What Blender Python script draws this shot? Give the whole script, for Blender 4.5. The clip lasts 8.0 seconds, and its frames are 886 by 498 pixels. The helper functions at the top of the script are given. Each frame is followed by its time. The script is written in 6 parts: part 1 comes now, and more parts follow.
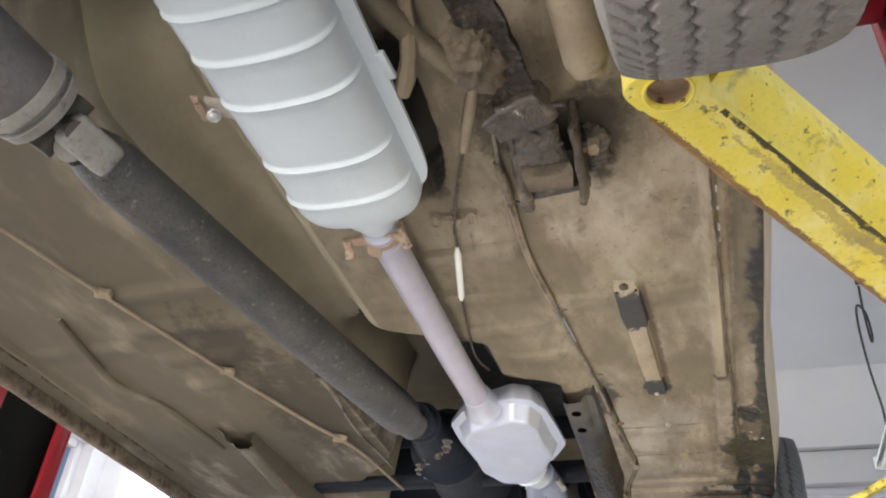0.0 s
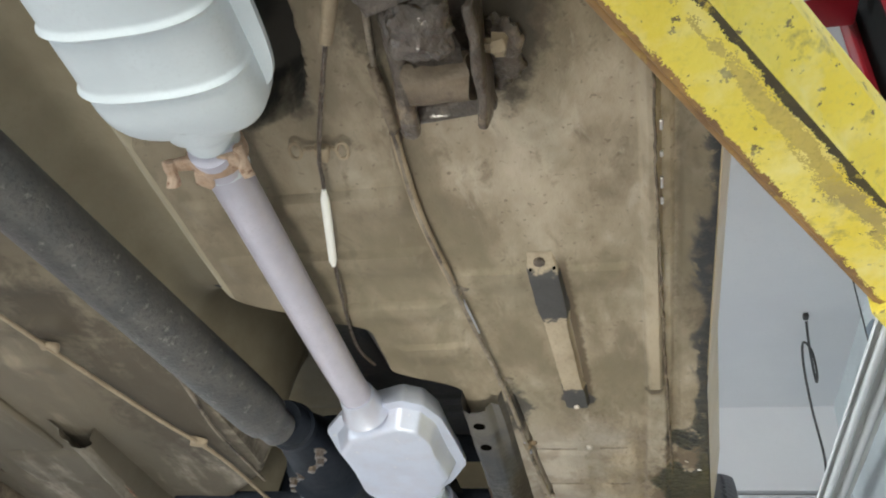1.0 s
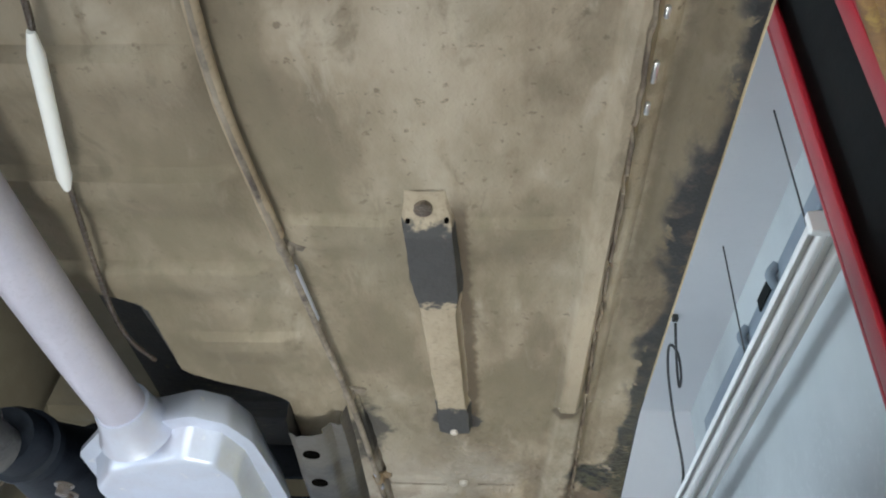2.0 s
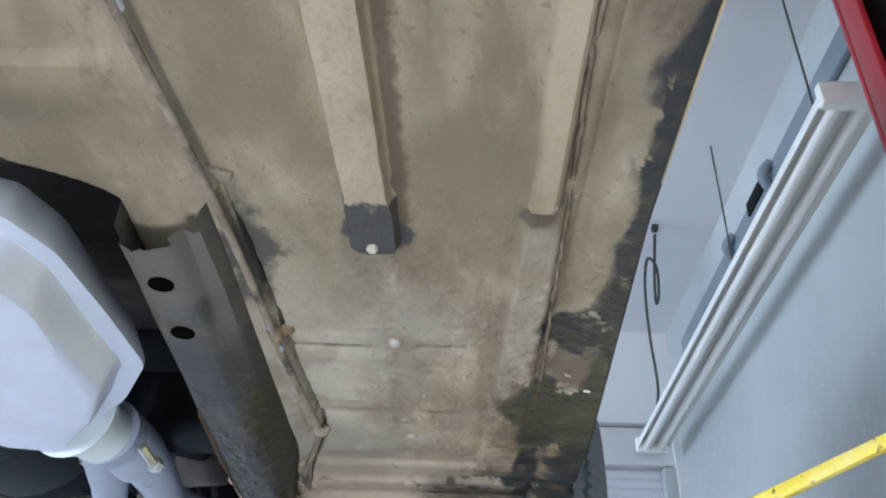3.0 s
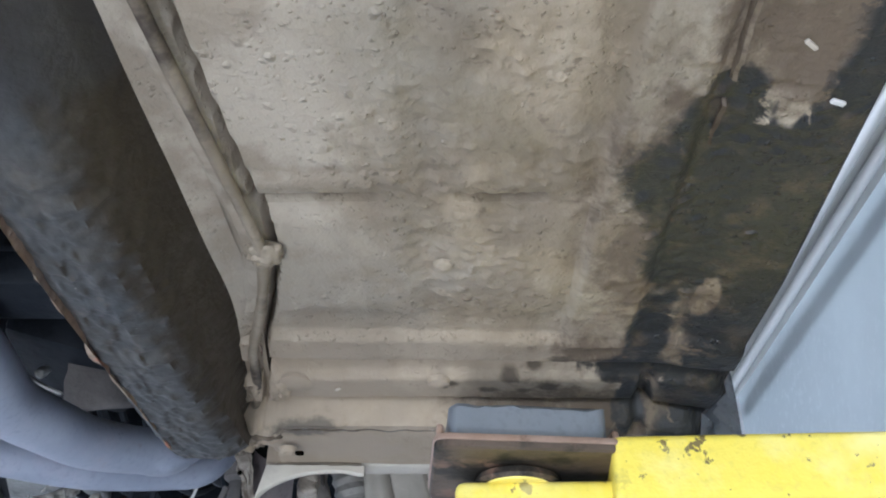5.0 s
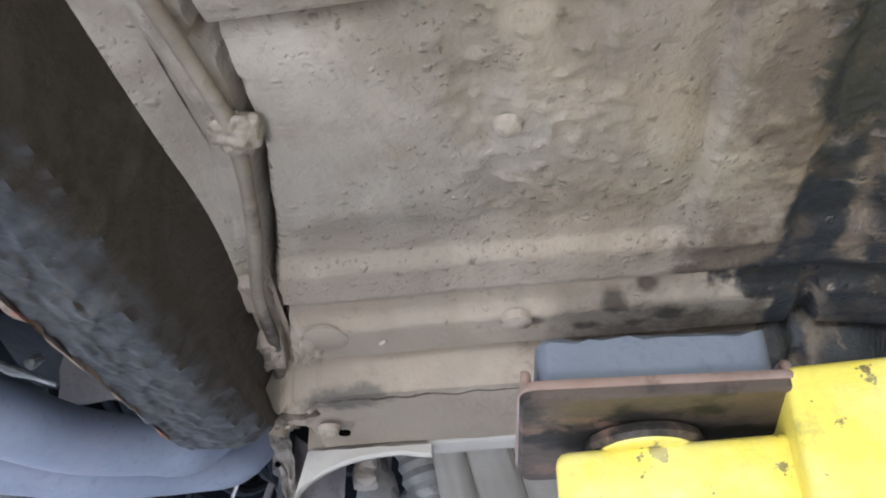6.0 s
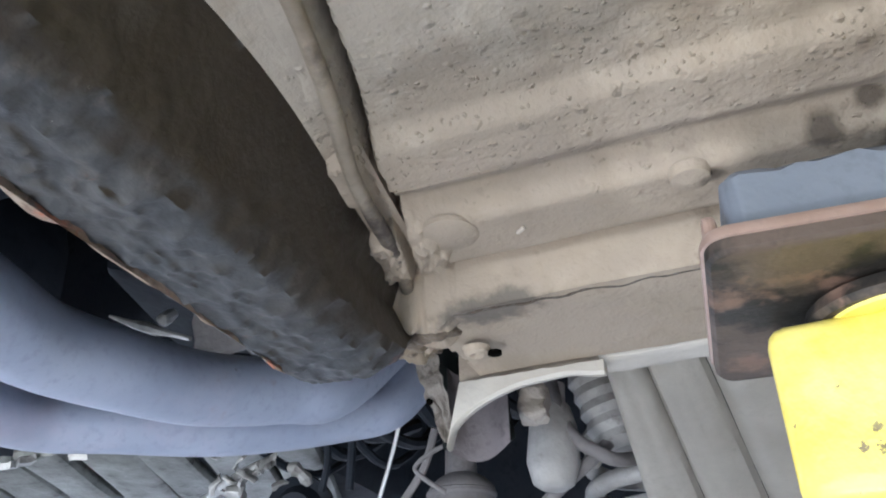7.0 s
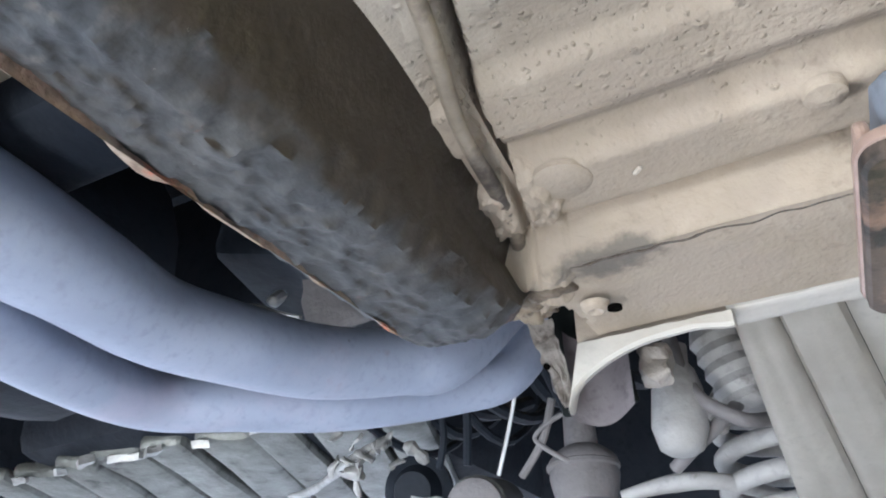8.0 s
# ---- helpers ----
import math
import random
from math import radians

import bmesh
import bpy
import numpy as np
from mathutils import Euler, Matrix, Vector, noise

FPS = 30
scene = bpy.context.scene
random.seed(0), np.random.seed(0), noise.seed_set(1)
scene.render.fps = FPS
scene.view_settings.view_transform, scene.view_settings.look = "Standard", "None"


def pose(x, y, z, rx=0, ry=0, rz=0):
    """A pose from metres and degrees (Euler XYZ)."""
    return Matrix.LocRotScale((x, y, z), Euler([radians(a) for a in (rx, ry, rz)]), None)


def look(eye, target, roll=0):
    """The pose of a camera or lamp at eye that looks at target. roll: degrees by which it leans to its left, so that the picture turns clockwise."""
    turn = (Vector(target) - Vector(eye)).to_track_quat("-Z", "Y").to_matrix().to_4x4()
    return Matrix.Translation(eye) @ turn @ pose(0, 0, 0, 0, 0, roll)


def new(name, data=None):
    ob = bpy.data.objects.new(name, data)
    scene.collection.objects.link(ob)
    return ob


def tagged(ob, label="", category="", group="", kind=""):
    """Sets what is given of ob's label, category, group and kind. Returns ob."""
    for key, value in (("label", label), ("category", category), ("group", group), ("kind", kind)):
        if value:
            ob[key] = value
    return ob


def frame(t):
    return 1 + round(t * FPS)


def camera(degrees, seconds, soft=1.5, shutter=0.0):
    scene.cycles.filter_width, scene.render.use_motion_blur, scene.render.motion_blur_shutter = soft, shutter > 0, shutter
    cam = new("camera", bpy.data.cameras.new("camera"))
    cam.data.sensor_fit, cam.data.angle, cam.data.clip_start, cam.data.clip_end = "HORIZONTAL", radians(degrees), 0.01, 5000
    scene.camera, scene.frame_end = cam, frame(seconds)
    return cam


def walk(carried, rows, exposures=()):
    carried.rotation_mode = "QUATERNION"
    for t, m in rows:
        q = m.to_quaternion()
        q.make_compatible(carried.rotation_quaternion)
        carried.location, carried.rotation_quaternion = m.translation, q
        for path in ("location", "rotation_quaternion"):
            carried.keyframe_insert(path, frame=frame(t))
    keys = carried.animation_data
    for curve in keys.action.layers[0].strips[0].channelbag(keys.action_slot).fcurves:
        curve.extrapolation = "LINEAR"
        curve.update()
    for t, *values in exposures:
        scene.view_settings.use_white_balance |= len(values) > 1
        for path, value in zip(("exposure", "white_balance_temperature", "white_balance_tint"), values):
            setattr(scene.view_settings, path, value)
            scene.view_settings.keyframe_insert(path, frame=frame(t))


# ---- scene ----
cam = camera(55.3, 8.0, soft=2.0)
PATH = [
    (0, (0.274, 0.087, 0.929), (-0.271, 1.61, 2.105), 4.8),
    (0.5, (0.33, 0.254, 1.005), (-0.188, 1.759, 2.217), 5.2),
    (1, (0.288, 0.434, 1.055), (-0.143, 1.949, 2.288), 6.6),
    (1.2, (0.248, 0.541, 1.139), (-0.116, 2.07, 2.376), 6.1),
    (2.3, (0.213, 0.929, 1.34), (0.172, 2.523, 2.546), 2.2),
    (2.5, (0.228, 1.008, 1.355), (0.199, 2.622, 2.535), 2.1),
    (3, (0.247, 1.215, 1.393), (0.222, 2.871, 2.513), 1.9),
    (3.5, (0.26, 1.379, 1.426), (0.249, 3.057, 2.514), 1.4),
    (4, (0.247, 1.524, 1.458), (0.252, 3.208, 2.537), 0.8),
    (4.5, (0.218, 1.678, 1.49), (0.217, 3.357, 2.577), 0.7),
    (4.7, (0.218, 1.713, 1.489), (0.167, 3.382, 2.589), 1.9),
    (5.8, (0.211, 1.913, 1.552), (0.081, 3.592, 2.631), -1.6),
    (6, (0.208, 1.95, 1.556), (-0.008, 3.629, 2.623), -1.3),
    (6.5, (0.207, 2.019, 1.572), (-0.207, 3.68, 2.607), -1.4),
    (7, (0.201, 2.068, 1.57), (-0.418, 3.684, 2.573), -1.4),
    (7.5, (0.185, 2.095, 1.555), (-0.554, 3.686, 2.515), -0.4),
    (8, (0.183, 2.087, 1.563), (-0.644, 3.617, 2.551), -1.4),
]
walk(
    cam,
    [(t, look(eye, target, roll)) for t, eye, target, roll in PATH],
    exposures=[(0.0, -0.24, 6650, 12), (0.5, -0.33, 6450, 7), (1.2, -0.2, 6400, 5), (2.5, -0.27, 5600, 4), (3.5, -0.05, 5530, 9), (4.5, -0.10, 5500, 8), (6.0, 0.08, 5500, 13), (6.5, 0.19, 5520, 12), (7.5, 0.50, 5600, 10), (8.0, 0.65, 5600, 10)],
)

# ---- light ----
world = bpy.data.worlds.new("world")
scene.world = world
world.use_nodes = True
sky = world.node_tree.nodes.new("ShaderNodeTexSky")
sky.sky_type, sky.sun_disc = "NISHITA", False
sky.sun_elevation, sky.sun_rotation = radians(40), radians(200)
back = world.node_tree.nodes["Background"]
back.inputs["Strength"].default_value = 0.1
world.node_tree.links.new(sky.outputs[0], back.inputs[0])


def area_lamp(name, eye, target, power, size, size_y, colour):
    data = bpy.data.lights.new(name, "AREA")
    data.shape, data.size, data.size_y, data.energy, data.color = "RECTANGLE", size, size_y, power, colour
    ob = new(name, data)
    ob.matrix_world = look(eye, target)
    return ob


# daylight through the unseen rear doorway, the unseen wide west doorway and the window above it, and an unseen lamp
# added on a stand under the car
area_lamp("daylight_in_rear_door", (-0.9, -2.75, 1.4), (-0.7, 0.8, 0.4), 340, 3.0, 2.5, (1.0, 0.97, 0.91))
area_lamp("daylight_in_west_door", (-4.12, 1.1, 1.10), (-0.6, 1.8, 0.5), 90, 2.9, 2.0, (0.90, 0.95, 1.0))
area_lamp("daylight_in_window", (-4.1, 4.0, 2.75), (1.0, 3.6, 2.9), 150, 2.2, 1.2, (0.86, 0.93, 1.0))
ADDED_LAMP, ADDED_AIM = (-0.06, 1.38, 0.80), (0.10, 2.60, 1.75)
area_lamp("added_lamp_glow", ADDED_LAMP, ADDED_AIM, 9.0, 0.26, 0.20, (1.0, 0.93, 0.82))



# ---- materials ----
def material(name, base, second=None, rough=0.6, metal=0.0, scale=8.0, fine=90.0, bump=0.15, spots=None, spot_scale=6.0, spot_from=0.6,
             spot_to=0.66, grain=0.12, coat=0.0, stretch=(1, 1, 1), bump_size=0.004, per_piece=0.0, over=(), spec=0.5):
    """base and second are mixed by a broad noise, a fine noise darkens the grain, and spots of a third colour lie on top."""
    m = bpy.data.materials.new(name)
    m.use_nodes = True
    nodes, links = m.node_tree.nodes, m.node_tree.links
    bsdf = nodes["Principled BSDF"]
    bsdf.inputs["Metallic"].default_value = metal
    bsdf.inputs["Coat Weight"].default_value = coat
    bsdf.inputs["Specular IOR Level"].default_value = spec
    geo = nodes.new("ShaderNodeNewGeometry")
    mapping = nodes.new("ShaderNodeMapping")
    mapping.inputs["Scale"].default_value = stretch
    links.new(geo.outputs["Position"], mapping.inputs["Vector"])

    def noise_node(s, detail=5.0, rough_n=0.6):
        n = nodes.new("ShaderNodeTexNoise")
        n.inputs["Scale"].default_value, n.inputs["Detail"].default_value = s, detail
        n.inputs["Roughness"].default_value = rough_n
        links.new(mapping.outputs["Vector"], n.inputs["Vector"])
        return n

    def ramp(src, lo, hi):
        r = nodes.new("ShaderNodeMapRange")
        r.inputs["From Min"].default_value, r.inputs["From Max"].default_value = lo, hi
        links.new(src, r.inputs["Value"])
        return r.outputs["Result"]

    def mix(fac, a, b, mode="MIX"):
        n = nodes.new("ShaderNodeMix")
        n.data_type, n.blend_type = "RGBA", mode
        for sock, v in ((n.inputs[6], a), (n.inputs[7], b)):
            if isinstance(v, tuple):
                sock.default_value = (*v, 1)
            else:
                links.new(v, sock)
        if isinstance(fac, float):
            n.inputs[0].default_value = fac
        else:
            links.new(fac, n.inputs[0])
        return n.outputs[2]

    broad, small = noise_node(scale), noise_node(fine, 3.0)
    colour = mix(ramp(broad.outputs["Fac"], 0.36, 0.64), base, second or base)
    dark = tuple(c * (1 - 2.6 * grain) if c * (1 - 2.6 * grain) > 0 else 0.0 for c in base)
    colour = mix(ramp(small.outputs["Fac"], 0.52, 0.75), colour, dark)
    rough_out = ramp(small.outputs["Fac"], -1.0, 2.0)
    if spots:
        patch = noise_node(spot_scale, 6.0, 0.65)
        colour = mix(ramp(patch.outputs["Fac"], spot_from, spot_to), colour, spots)
    for tint, s_over, lo, hi, most in over:
        patch = noise_node(s_over, 6.0, 0.6)
        r = nodes.new("ShaderNodeMapRange")
        r.inputs["From Min"].default_value, r.inputs["From Max"].default_value, r.inputs["To Max"].default_value = lo, hi, most
        links.new(patch.outputs["Fac"], r.inputs["Value"])
        colour = mix(r.outputs["Result"], colour, tint)
    if per_piece:
        info = nodes.new("ShaderNodeObjectInfo")
        colour = mix(ramp(info.outputs["Random"], 0.0, 1.0 / per_piece), colour, tuple(c * 0.7 for c in base))
    links.new(colour, bsdf.inputs["Base Color"])
    r = nodes.new("ShaderNodeMapRange")
    r.inputs["To Min"].default_value, r.inputs["To Max"].default_value = max(0.05, rough - 0.12), min(1.0, rough + 0.15)
    links.new(broad.outputs["Fac"], r.inputs["Value"])
    links.new(r.outputs["Result"], bsdf.inputs["Roughness"])
    if bump:
        b = nodes.new("ShaderNodeBump")
        b.inputs["Strength"].default_value, b.inputs["Distance"].default_value = bump, bump_size
        links.new(small.outputs["Fac"], b.inputs["Height"])
        links.new(b.outputs["Normal"], bsdf.inputs["Normal"])
    return m


def undercoat():
    """Dust, mud, sprayed black coat and some painted shade on pressed steel, mixed from noises of four sizes."""
    m = bpy.data.materials.new("dusty_undercoat")
    m.use_nodes = True
    nodes, links = m.node_tree.nodes, m.node_tree.links
    bsdf = nodes["Principled BSDF"]
    geo = nodes.new("ShaderNodeNewGeometry")
    sep = nodes.new("ShaderNodeSeparateXYZ")
    links.new(geo.outputs["Position"], sep.inputs[0])

    def cloud(scale, detail=7.0, rough=0.62, warp=0.0, stretch=None):
        n = nodes.new("ShaderNodeTexNoise")
        for key, v in (("Scale", scale), ("Detail", detail), ("Roughness", rough), ("Distortion", warp)):
            n.inputs[key].default_value = v
        src = geo.outputs["Position"]
        if stretch:
            mp = nodes.new("ShaderNodeMapping")
            mp.inputs["Scale"].default_value = stretch
            links.new(src, mp.inputs["Vector"])
            src = mp.outputs["Vector"]
        links.new(src, n.inputs["Vector"])
        return n.outputs["Fac"]

    def calc(op, *args):
        k = nodes.new("ShaderNodeMath")
        k.operation = op
        for s, v in zip(k.inputs, args):
            if isinstance(v, float):
                s.default_value = v
            else:
                links.new(v, s)
        return k.outputs[0]

    def reach(src, lo, hi, top=1.0):
        r = nodes.new("ShaderNodeMapRange")
        r.interpolation_type = "SMOOTHSTEP"
        r.inputs["From Min"].default_value, r.inputs["From Max"].default_value, r.inputs["To Max"].default_value = lo, hi, top
        links.new(src, r.inputs["Value"])
        return r.outputs["Result"]

    def mix(fac, a, b):
        n = nodes.new("ShaderNodeMix")
        n.data_type = "RGBA"
        links.new(fac, n.inputs[0])
        for sock, v in ((n.inputs[6], a), (n.inputs[7], b)):
            if isinstance(v, tuple):
                sock.default_value = (*v, 1)
            else:
                links.new(v, sock)
        return n.outputs[2]

    # mud in steps from dark to pale
    big = cloud(8.5, 9.0, 0.58, 0.0, (1.25, 0.6, 1.0))
    ramp = nodes.new("ShaderNodeValToRGB")
    el = ramp.color_ramp.elements
    el[0].position, el[0].color = 0.33, (0.175, 0.142, 0.10, 1)
    el[1].position, el[1].color = 0.66, (0.47, 0.41, 0.325, 1)
    for p, c in ((0.43, (0.235, 0.193, 0.138)), (0.50, (0.335, 0.278, 0.205)), (0.57, (0.40, 0.34, 0.26))):
        e = el.new(p)
        e.color = (*c, 1)
    links.new(big, ramp.inputs["Fac"])
    colour = ramp.outputs["Color"]
    colour = mix(reach(cloud(18.0, 9.0, 0.62, 0.6, (1.3, 0.6, 1.0)), 0.55, 0.68, 0.6), colour, (0.165, 0.135, 0.095))
    colour = mix(reach(cloud(22.0, 9.0, 0.62, 0.5, (1.35, 0.5, 1.0)), 0.56, 0.70, 0.5), colour, (0.50, 0.44, 0.36))
    colour = mix(reach(cloud(6.5, 5.0, 0.5, 0.8, (1.0, 0.8, 1.0)), 0.52, 0.66, 0.55), colour, (0.20, 0.17, 0.115))
    colour = mix(reach(cloud(95.0, 4.0, 0.6), 0.60, 0.70, 0.6), colour, (0.11, 0.085, 0.06))
    dry = calc("MULTIPLY", reach(sep.outputs["Y"], 1.75, 2.0), reach(calc("ADD", sep.outputs["X"], calc("MULTIPLY", calc("SUBTRACT", cloud(9.0, 5.0, 0.6), 0.5), 0.5)), 0.28, 0.10))
    dry = calc("MULTIPLY", dry, reach(sep.outputs["Y"], 2.40, 2.28))
    colour = mix(calc("MULTIPLY", dry, 0.6), colour, (0.42, 0.388, 0.345))
    soil = calc("MULTIPLY", reach(sep.outputs["Y"], 1.85, 2.05), reach(cloud(13.0, 7.0, 0.6), 0.47, 0.60, 0.75))
    colour = mix(soil, colour, (0.255, 0.215, 0.17))
    grime = calc("ADD", cloud(5.0, 8.0, 0.62, 0.0, (1.7, 0.55, 1.0)), calc("MULTIPLY", reach(sep.outputs["X"], -0.35, -0.75), 0.16))
    colour = mix(calc("MULTIPLY", reach(grime, 0.45, 0.66, 0.88), reach(sep.outputs["X"], -0.30, -0.45)), colour, (0.085, 0.072, 0.05))
    steps = calc("MULTIPLY", reach(sep.outputs["Y"], 2.30, 2.38), 0.45)
    colour = mix(steps, colour, (0.44, 0.37, 0.305))
    inner = reach(calc("ADD", sep.outputs["X"], calc("MULTIPLY", calc("SUBTRACT", cloud(7.0, 7.0, 0.62), 0.5), 0.35)), 0.07, -0.10)
    inner = calc("MULTIPLY", calc("MULTIPLY", inner, reach(sep.outputs["Y"], 1.95, 1.75)), 0.55)
    colour = mix(inner, colour, (0.185, 0.155, 0.11))
    # floor drawn darker and more olive across its middle
    mid_floor = calc("MULTIPLY", calc("MULTIPLY", reach(sep.outputs["Y"], 1.97, 1.80), reach(sep.outputs["Y"], 1.20, 1.42)), reach(sep.outputs["X"], -0.30, -0.20))
    mid_floor = calc("MULTIPLY", mid_floor, calc("ADD", 0.25, reach(cloud(10.0, 8.0, 0.62, 0.4, (1.3, 0.6, 1.0)), 0.36, 0.62, 0.5)))
    colour = mix(mid_floor, colour, (0.175, 0.150, 0.098))

    along_ridge = calc("ADD", sep.outputs["X"], calc("MULTIPLY", calc("SUBTRACT", sep.outputs["Y"], 1.76), 0.028))
    ridge = calc("MULTIPLY", calc("MULTIPLY", reach(along_ridge, 0.303, 0.308), reach(sep.outputs["X"], 0.339, 0.334)), calc("MULTIPLY", reach(sep.outputs["Y"], 1.77, 1.79), reach(sep.outputs["Y"], 2.34, 2.22)))
    colour = mix(calc("MULTIPLY", ridge, reach(cloud(12.0, 7.0, 0.6, 0.0, (1.0, 0.4, 1.0)), 0.34, 0.56, 0.6)), colour, (0.40, 0.36, 0.29))

    def blob(x, y, rx, ry):
        """1 in the middle of an oval patch, 0 on its border."""
        off, size, far_off = (nodes.new("ShaderNodeVectorMath") for _ in range(3))
        off.operation, size.operation, far_off.operation = "SUBTRACT", "MULTIPLY", "LENGTH"
        links.new(geo.outputs["Position"], off.inputs[0])
        off.inputs[1].default_value, size.inputs[1].default_value = (x, y, 1.8), (1 / rx, 1 / ry, 0.0)
        links.new(off.outputs[0], size.inputs[0])
        links.new(size.outputs[0], far_off.inputs[0])
        return calc("SUBTRACT", 1.0, far_off.outputs["Value"])

    def widest(*rows):
        top = blob(*rows[0])
        for row in rows[1:]:
            top = calc("MAXIMUM", top, blob(*row))
        return top

    torn = calc("ADD", calc("MULTIPLY", calc("SUBTRACT", cloud(15.0, 9.0, 0.66, 0.4, (1.2, 0.7, 1.0)), 0.5), 2.4), calc("MULTIPLY", calc("SUBTRACT", cloud(50.0, 8.0, 0.66), 0.5), 1.5))
    broad_tear = calc("MULTIPLY", calc("SUBTRACT", cloud(11.0, 5.0, 0.55, 0.3, (1.2, 0.7, 1.0)), 0.5), 2.6)
    # brown wet mud behind the front corner, black coat along the sill and in torn patches
    wet = widest((0.345, 2.20, 0.066, 0.15), (0.385, 2.30, 0.05, 0.15), (0.34, 2.36, 0.06, 0.05), (0.375, 2.02, 0.05, 0.09), (0.385, 1.50, 0.03, 0.10), (0.30, 2.46, 0.12, 0.06))
    colour = mix(reach(calc("ADD", wet, calc("MULTIPLY", torn, 0.8)), -0.05, 0.45, 0.85), colour, (0.112, 0.083, 0.060))
    mottle = calc("MULTIPLY", reach(calc("ADD", wet, calc("MULTIPLY", torn, 0.8)), 0.0, 0.30), reach(cloud(34.0, 9.0, 0.7, 0.5, (1.2, 0.7, 1.0)), 0.50, 0.62, 0.6))
    colour = mix(mottle, colour, (0.29, 0.24, 0.175))
    band_x = calc("SUBTRACT", 1.0, calc("DIVIDE", calc("SUBTRACT", 0.421, sep.outputs["X"]), 0.050))
    patches = widest((0.377, 1.962, 0.040, 0.056), (0.352, 2.085, 0.030, 0.045), (0.332, 2.150, 0.034, 0.055), (0.385, 2.135, 0.034, 0.075), (0.365, 2.215, 0.056, 0.050), (0.352, 2.105, 0.036, 0.062), (0.398, 2.19, 0.036, 0.11), (0.350, 2.320, 0.020, 0.060), (0.363, 2.44, 0.012, 0.035), (0.398, 2.365, 0.026, 0.040),
                     (0.345, 2.385, 0.055, 0.026), (0.405, 2.385, 0.036, 0.075), (0.400, 1.72, 0.022, 0.22), (0.398, 1.40, 0.024, 0.12), (0.352, 2.385, 0.012, 0.11))
    bare = widest((0.364, 2.026, 0.020, 0.030), (0.382, 2.274, 0.010, 0.030), (0.381, 2.070, 0.008, 0.035), (0.355, 1.84, 0.03, 0.10))
    level = calc("ADD", calc("MAXIMUM", calc("ADD", patches, calc("MULTIPLY", torn, 0.45)), calc("SUBTRACT", band_x, 0.05)), calc("MULTIPLY", broad_tear, 0.75))
    level = calc("SUBTRACT", level, calc("MULTIPLY", reach(calc("ADD", bare, calc("MULTIPLY", torn, 0.25)), -0.1, 0.7), 0.9))
    spots = widest((0.250, 2.402, 0.011, 0.012), (0.271, 2.392, 0.009, 0.008), (0.310, 2.378, 0.022, 0.013), (0.289, 2.367, 0.013, 0.009), (0.204, 2.413, 0.010, 0.008), (0.283, 2.417, 0.014, 0.010), (0.236, 2.424, 0.014, 0.008), (0.263, 2.425, 0.010, 0.007))
    colour = mix(reach(calc("ADD", spots, calc("MULTIPLY", torn, 0.75)), -0.05, 0.60, 0.85), colour, (0.085, 0.068, 0.052))
    # shade in the well round the muffler, put into the colour
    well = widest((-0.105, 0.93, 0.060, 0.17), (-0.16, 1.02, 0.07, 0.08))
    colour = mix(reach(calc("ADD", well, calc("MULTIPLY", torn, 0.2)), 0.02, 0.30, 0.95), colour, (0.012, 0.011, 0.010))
    end_mark = blob(0.315, 1.763, 0.022, 0.016)
    colour = mix(reach(calc("ADD", end_mark, calc("MULTIPLY", torn, 0.3)), 0.10, 0.45, 0.8), colour, (0.085, 0.066, 0.047))
    # dark lines drawn along the pressed bead grooves
    lines = widest((0.122, 1.9985, 0.048, 0.0044), (0.236, 1.9985, 0.032, 0.0036), (0.122, 2.1645, 0.046, 0.0042), (0.236, 2.1645, 0.032, 0.0036))
    colour = mix(reach(calc("ADD", lines, calc("MULTIPLY", torn, 0.5)), 0.0, 0.7, 0.6), colour, (0.075, 0.058, 0.042))
    olive = calc("MULTIPLY", reach(calc("ADD", sep.outputs["X"], calc("MULTIPLY", torn, 0.012)), 0.343, 0.356, 0.62), reach(sep.outputs["Y"], 1.75, 1.45))
    colour = mix(olive, colour, (0.115, 0.098, 0.066))
    pale = calc("MULTIPLY", calc("MULTIPLY", reach(sep.outputs["X"], 0.303, 0.307), reach(sep.outputs["X"], 0.330, 0.326)), reach(sep.outputs["Y"], 1.753, 1.748))
    colour = mix(calc("MULTIPLY", pale, reach(cloud(14.0, 6.0, 0.6, 0.0, (1.0, 0.4, 1.0)), 0.38, 0.58, 0.5)), colour, (0.47, 0.40, 0.30))
    notch = widest((-0.62, 1.78, 0.17, 0.42), (-0.70, 1.45, 0.10, 0.20), (0.185, 0.96, 0.05, 0.09), (0.03, 0.93, 0.04, 0.10))
    colour = mix(reach(calc("ADD", notch, calc("MULTIPLY", torn, 0.7)), 0.05, 0.60, 0.78), colour, (0.062, 0.050, 0.036))
    black = mix(reach(cloud(40.0, 6.0, 0.65), 0.50, 0.66), (0.024, 0.026, 0.030), (0.070, 0.058, 0.048))
    level = calc("SUBTRACT", level, calc("MULTIPLY", reach(cloud(30.0, 8.0, 0.7, 0.6), 0.54, 0.66), 0.40))
    front = calc("MULTIPLY", reach(sep.outputs["Y"], 2.03, 2.09), reach(sep.outputs["X"], 0.315, 0.345))
    level = calc("ADD", level, calc("MULTIPLY", front, 0.15))
    coat = reach(level, 0.06, 0.36)
    colour = mix(coat, colour, black)
    gap, wide, span = (nodes.new("ShaderNodeVectorMath") for _ in range(3))
    gap.operation, wide.operation, span.operation = "SUBTRACT", "DIVIDE", "LENGTH"
    links.new(geo.outputs["Position"], gap.inputs[0])
    gap.inputs[1].default_value, wide.inputs[1].default_value = (0.168, 0.99, 1.80), (0.036, 0.095, 0.05)
    links.new(gap.outputs[0], wide.inputs[0])
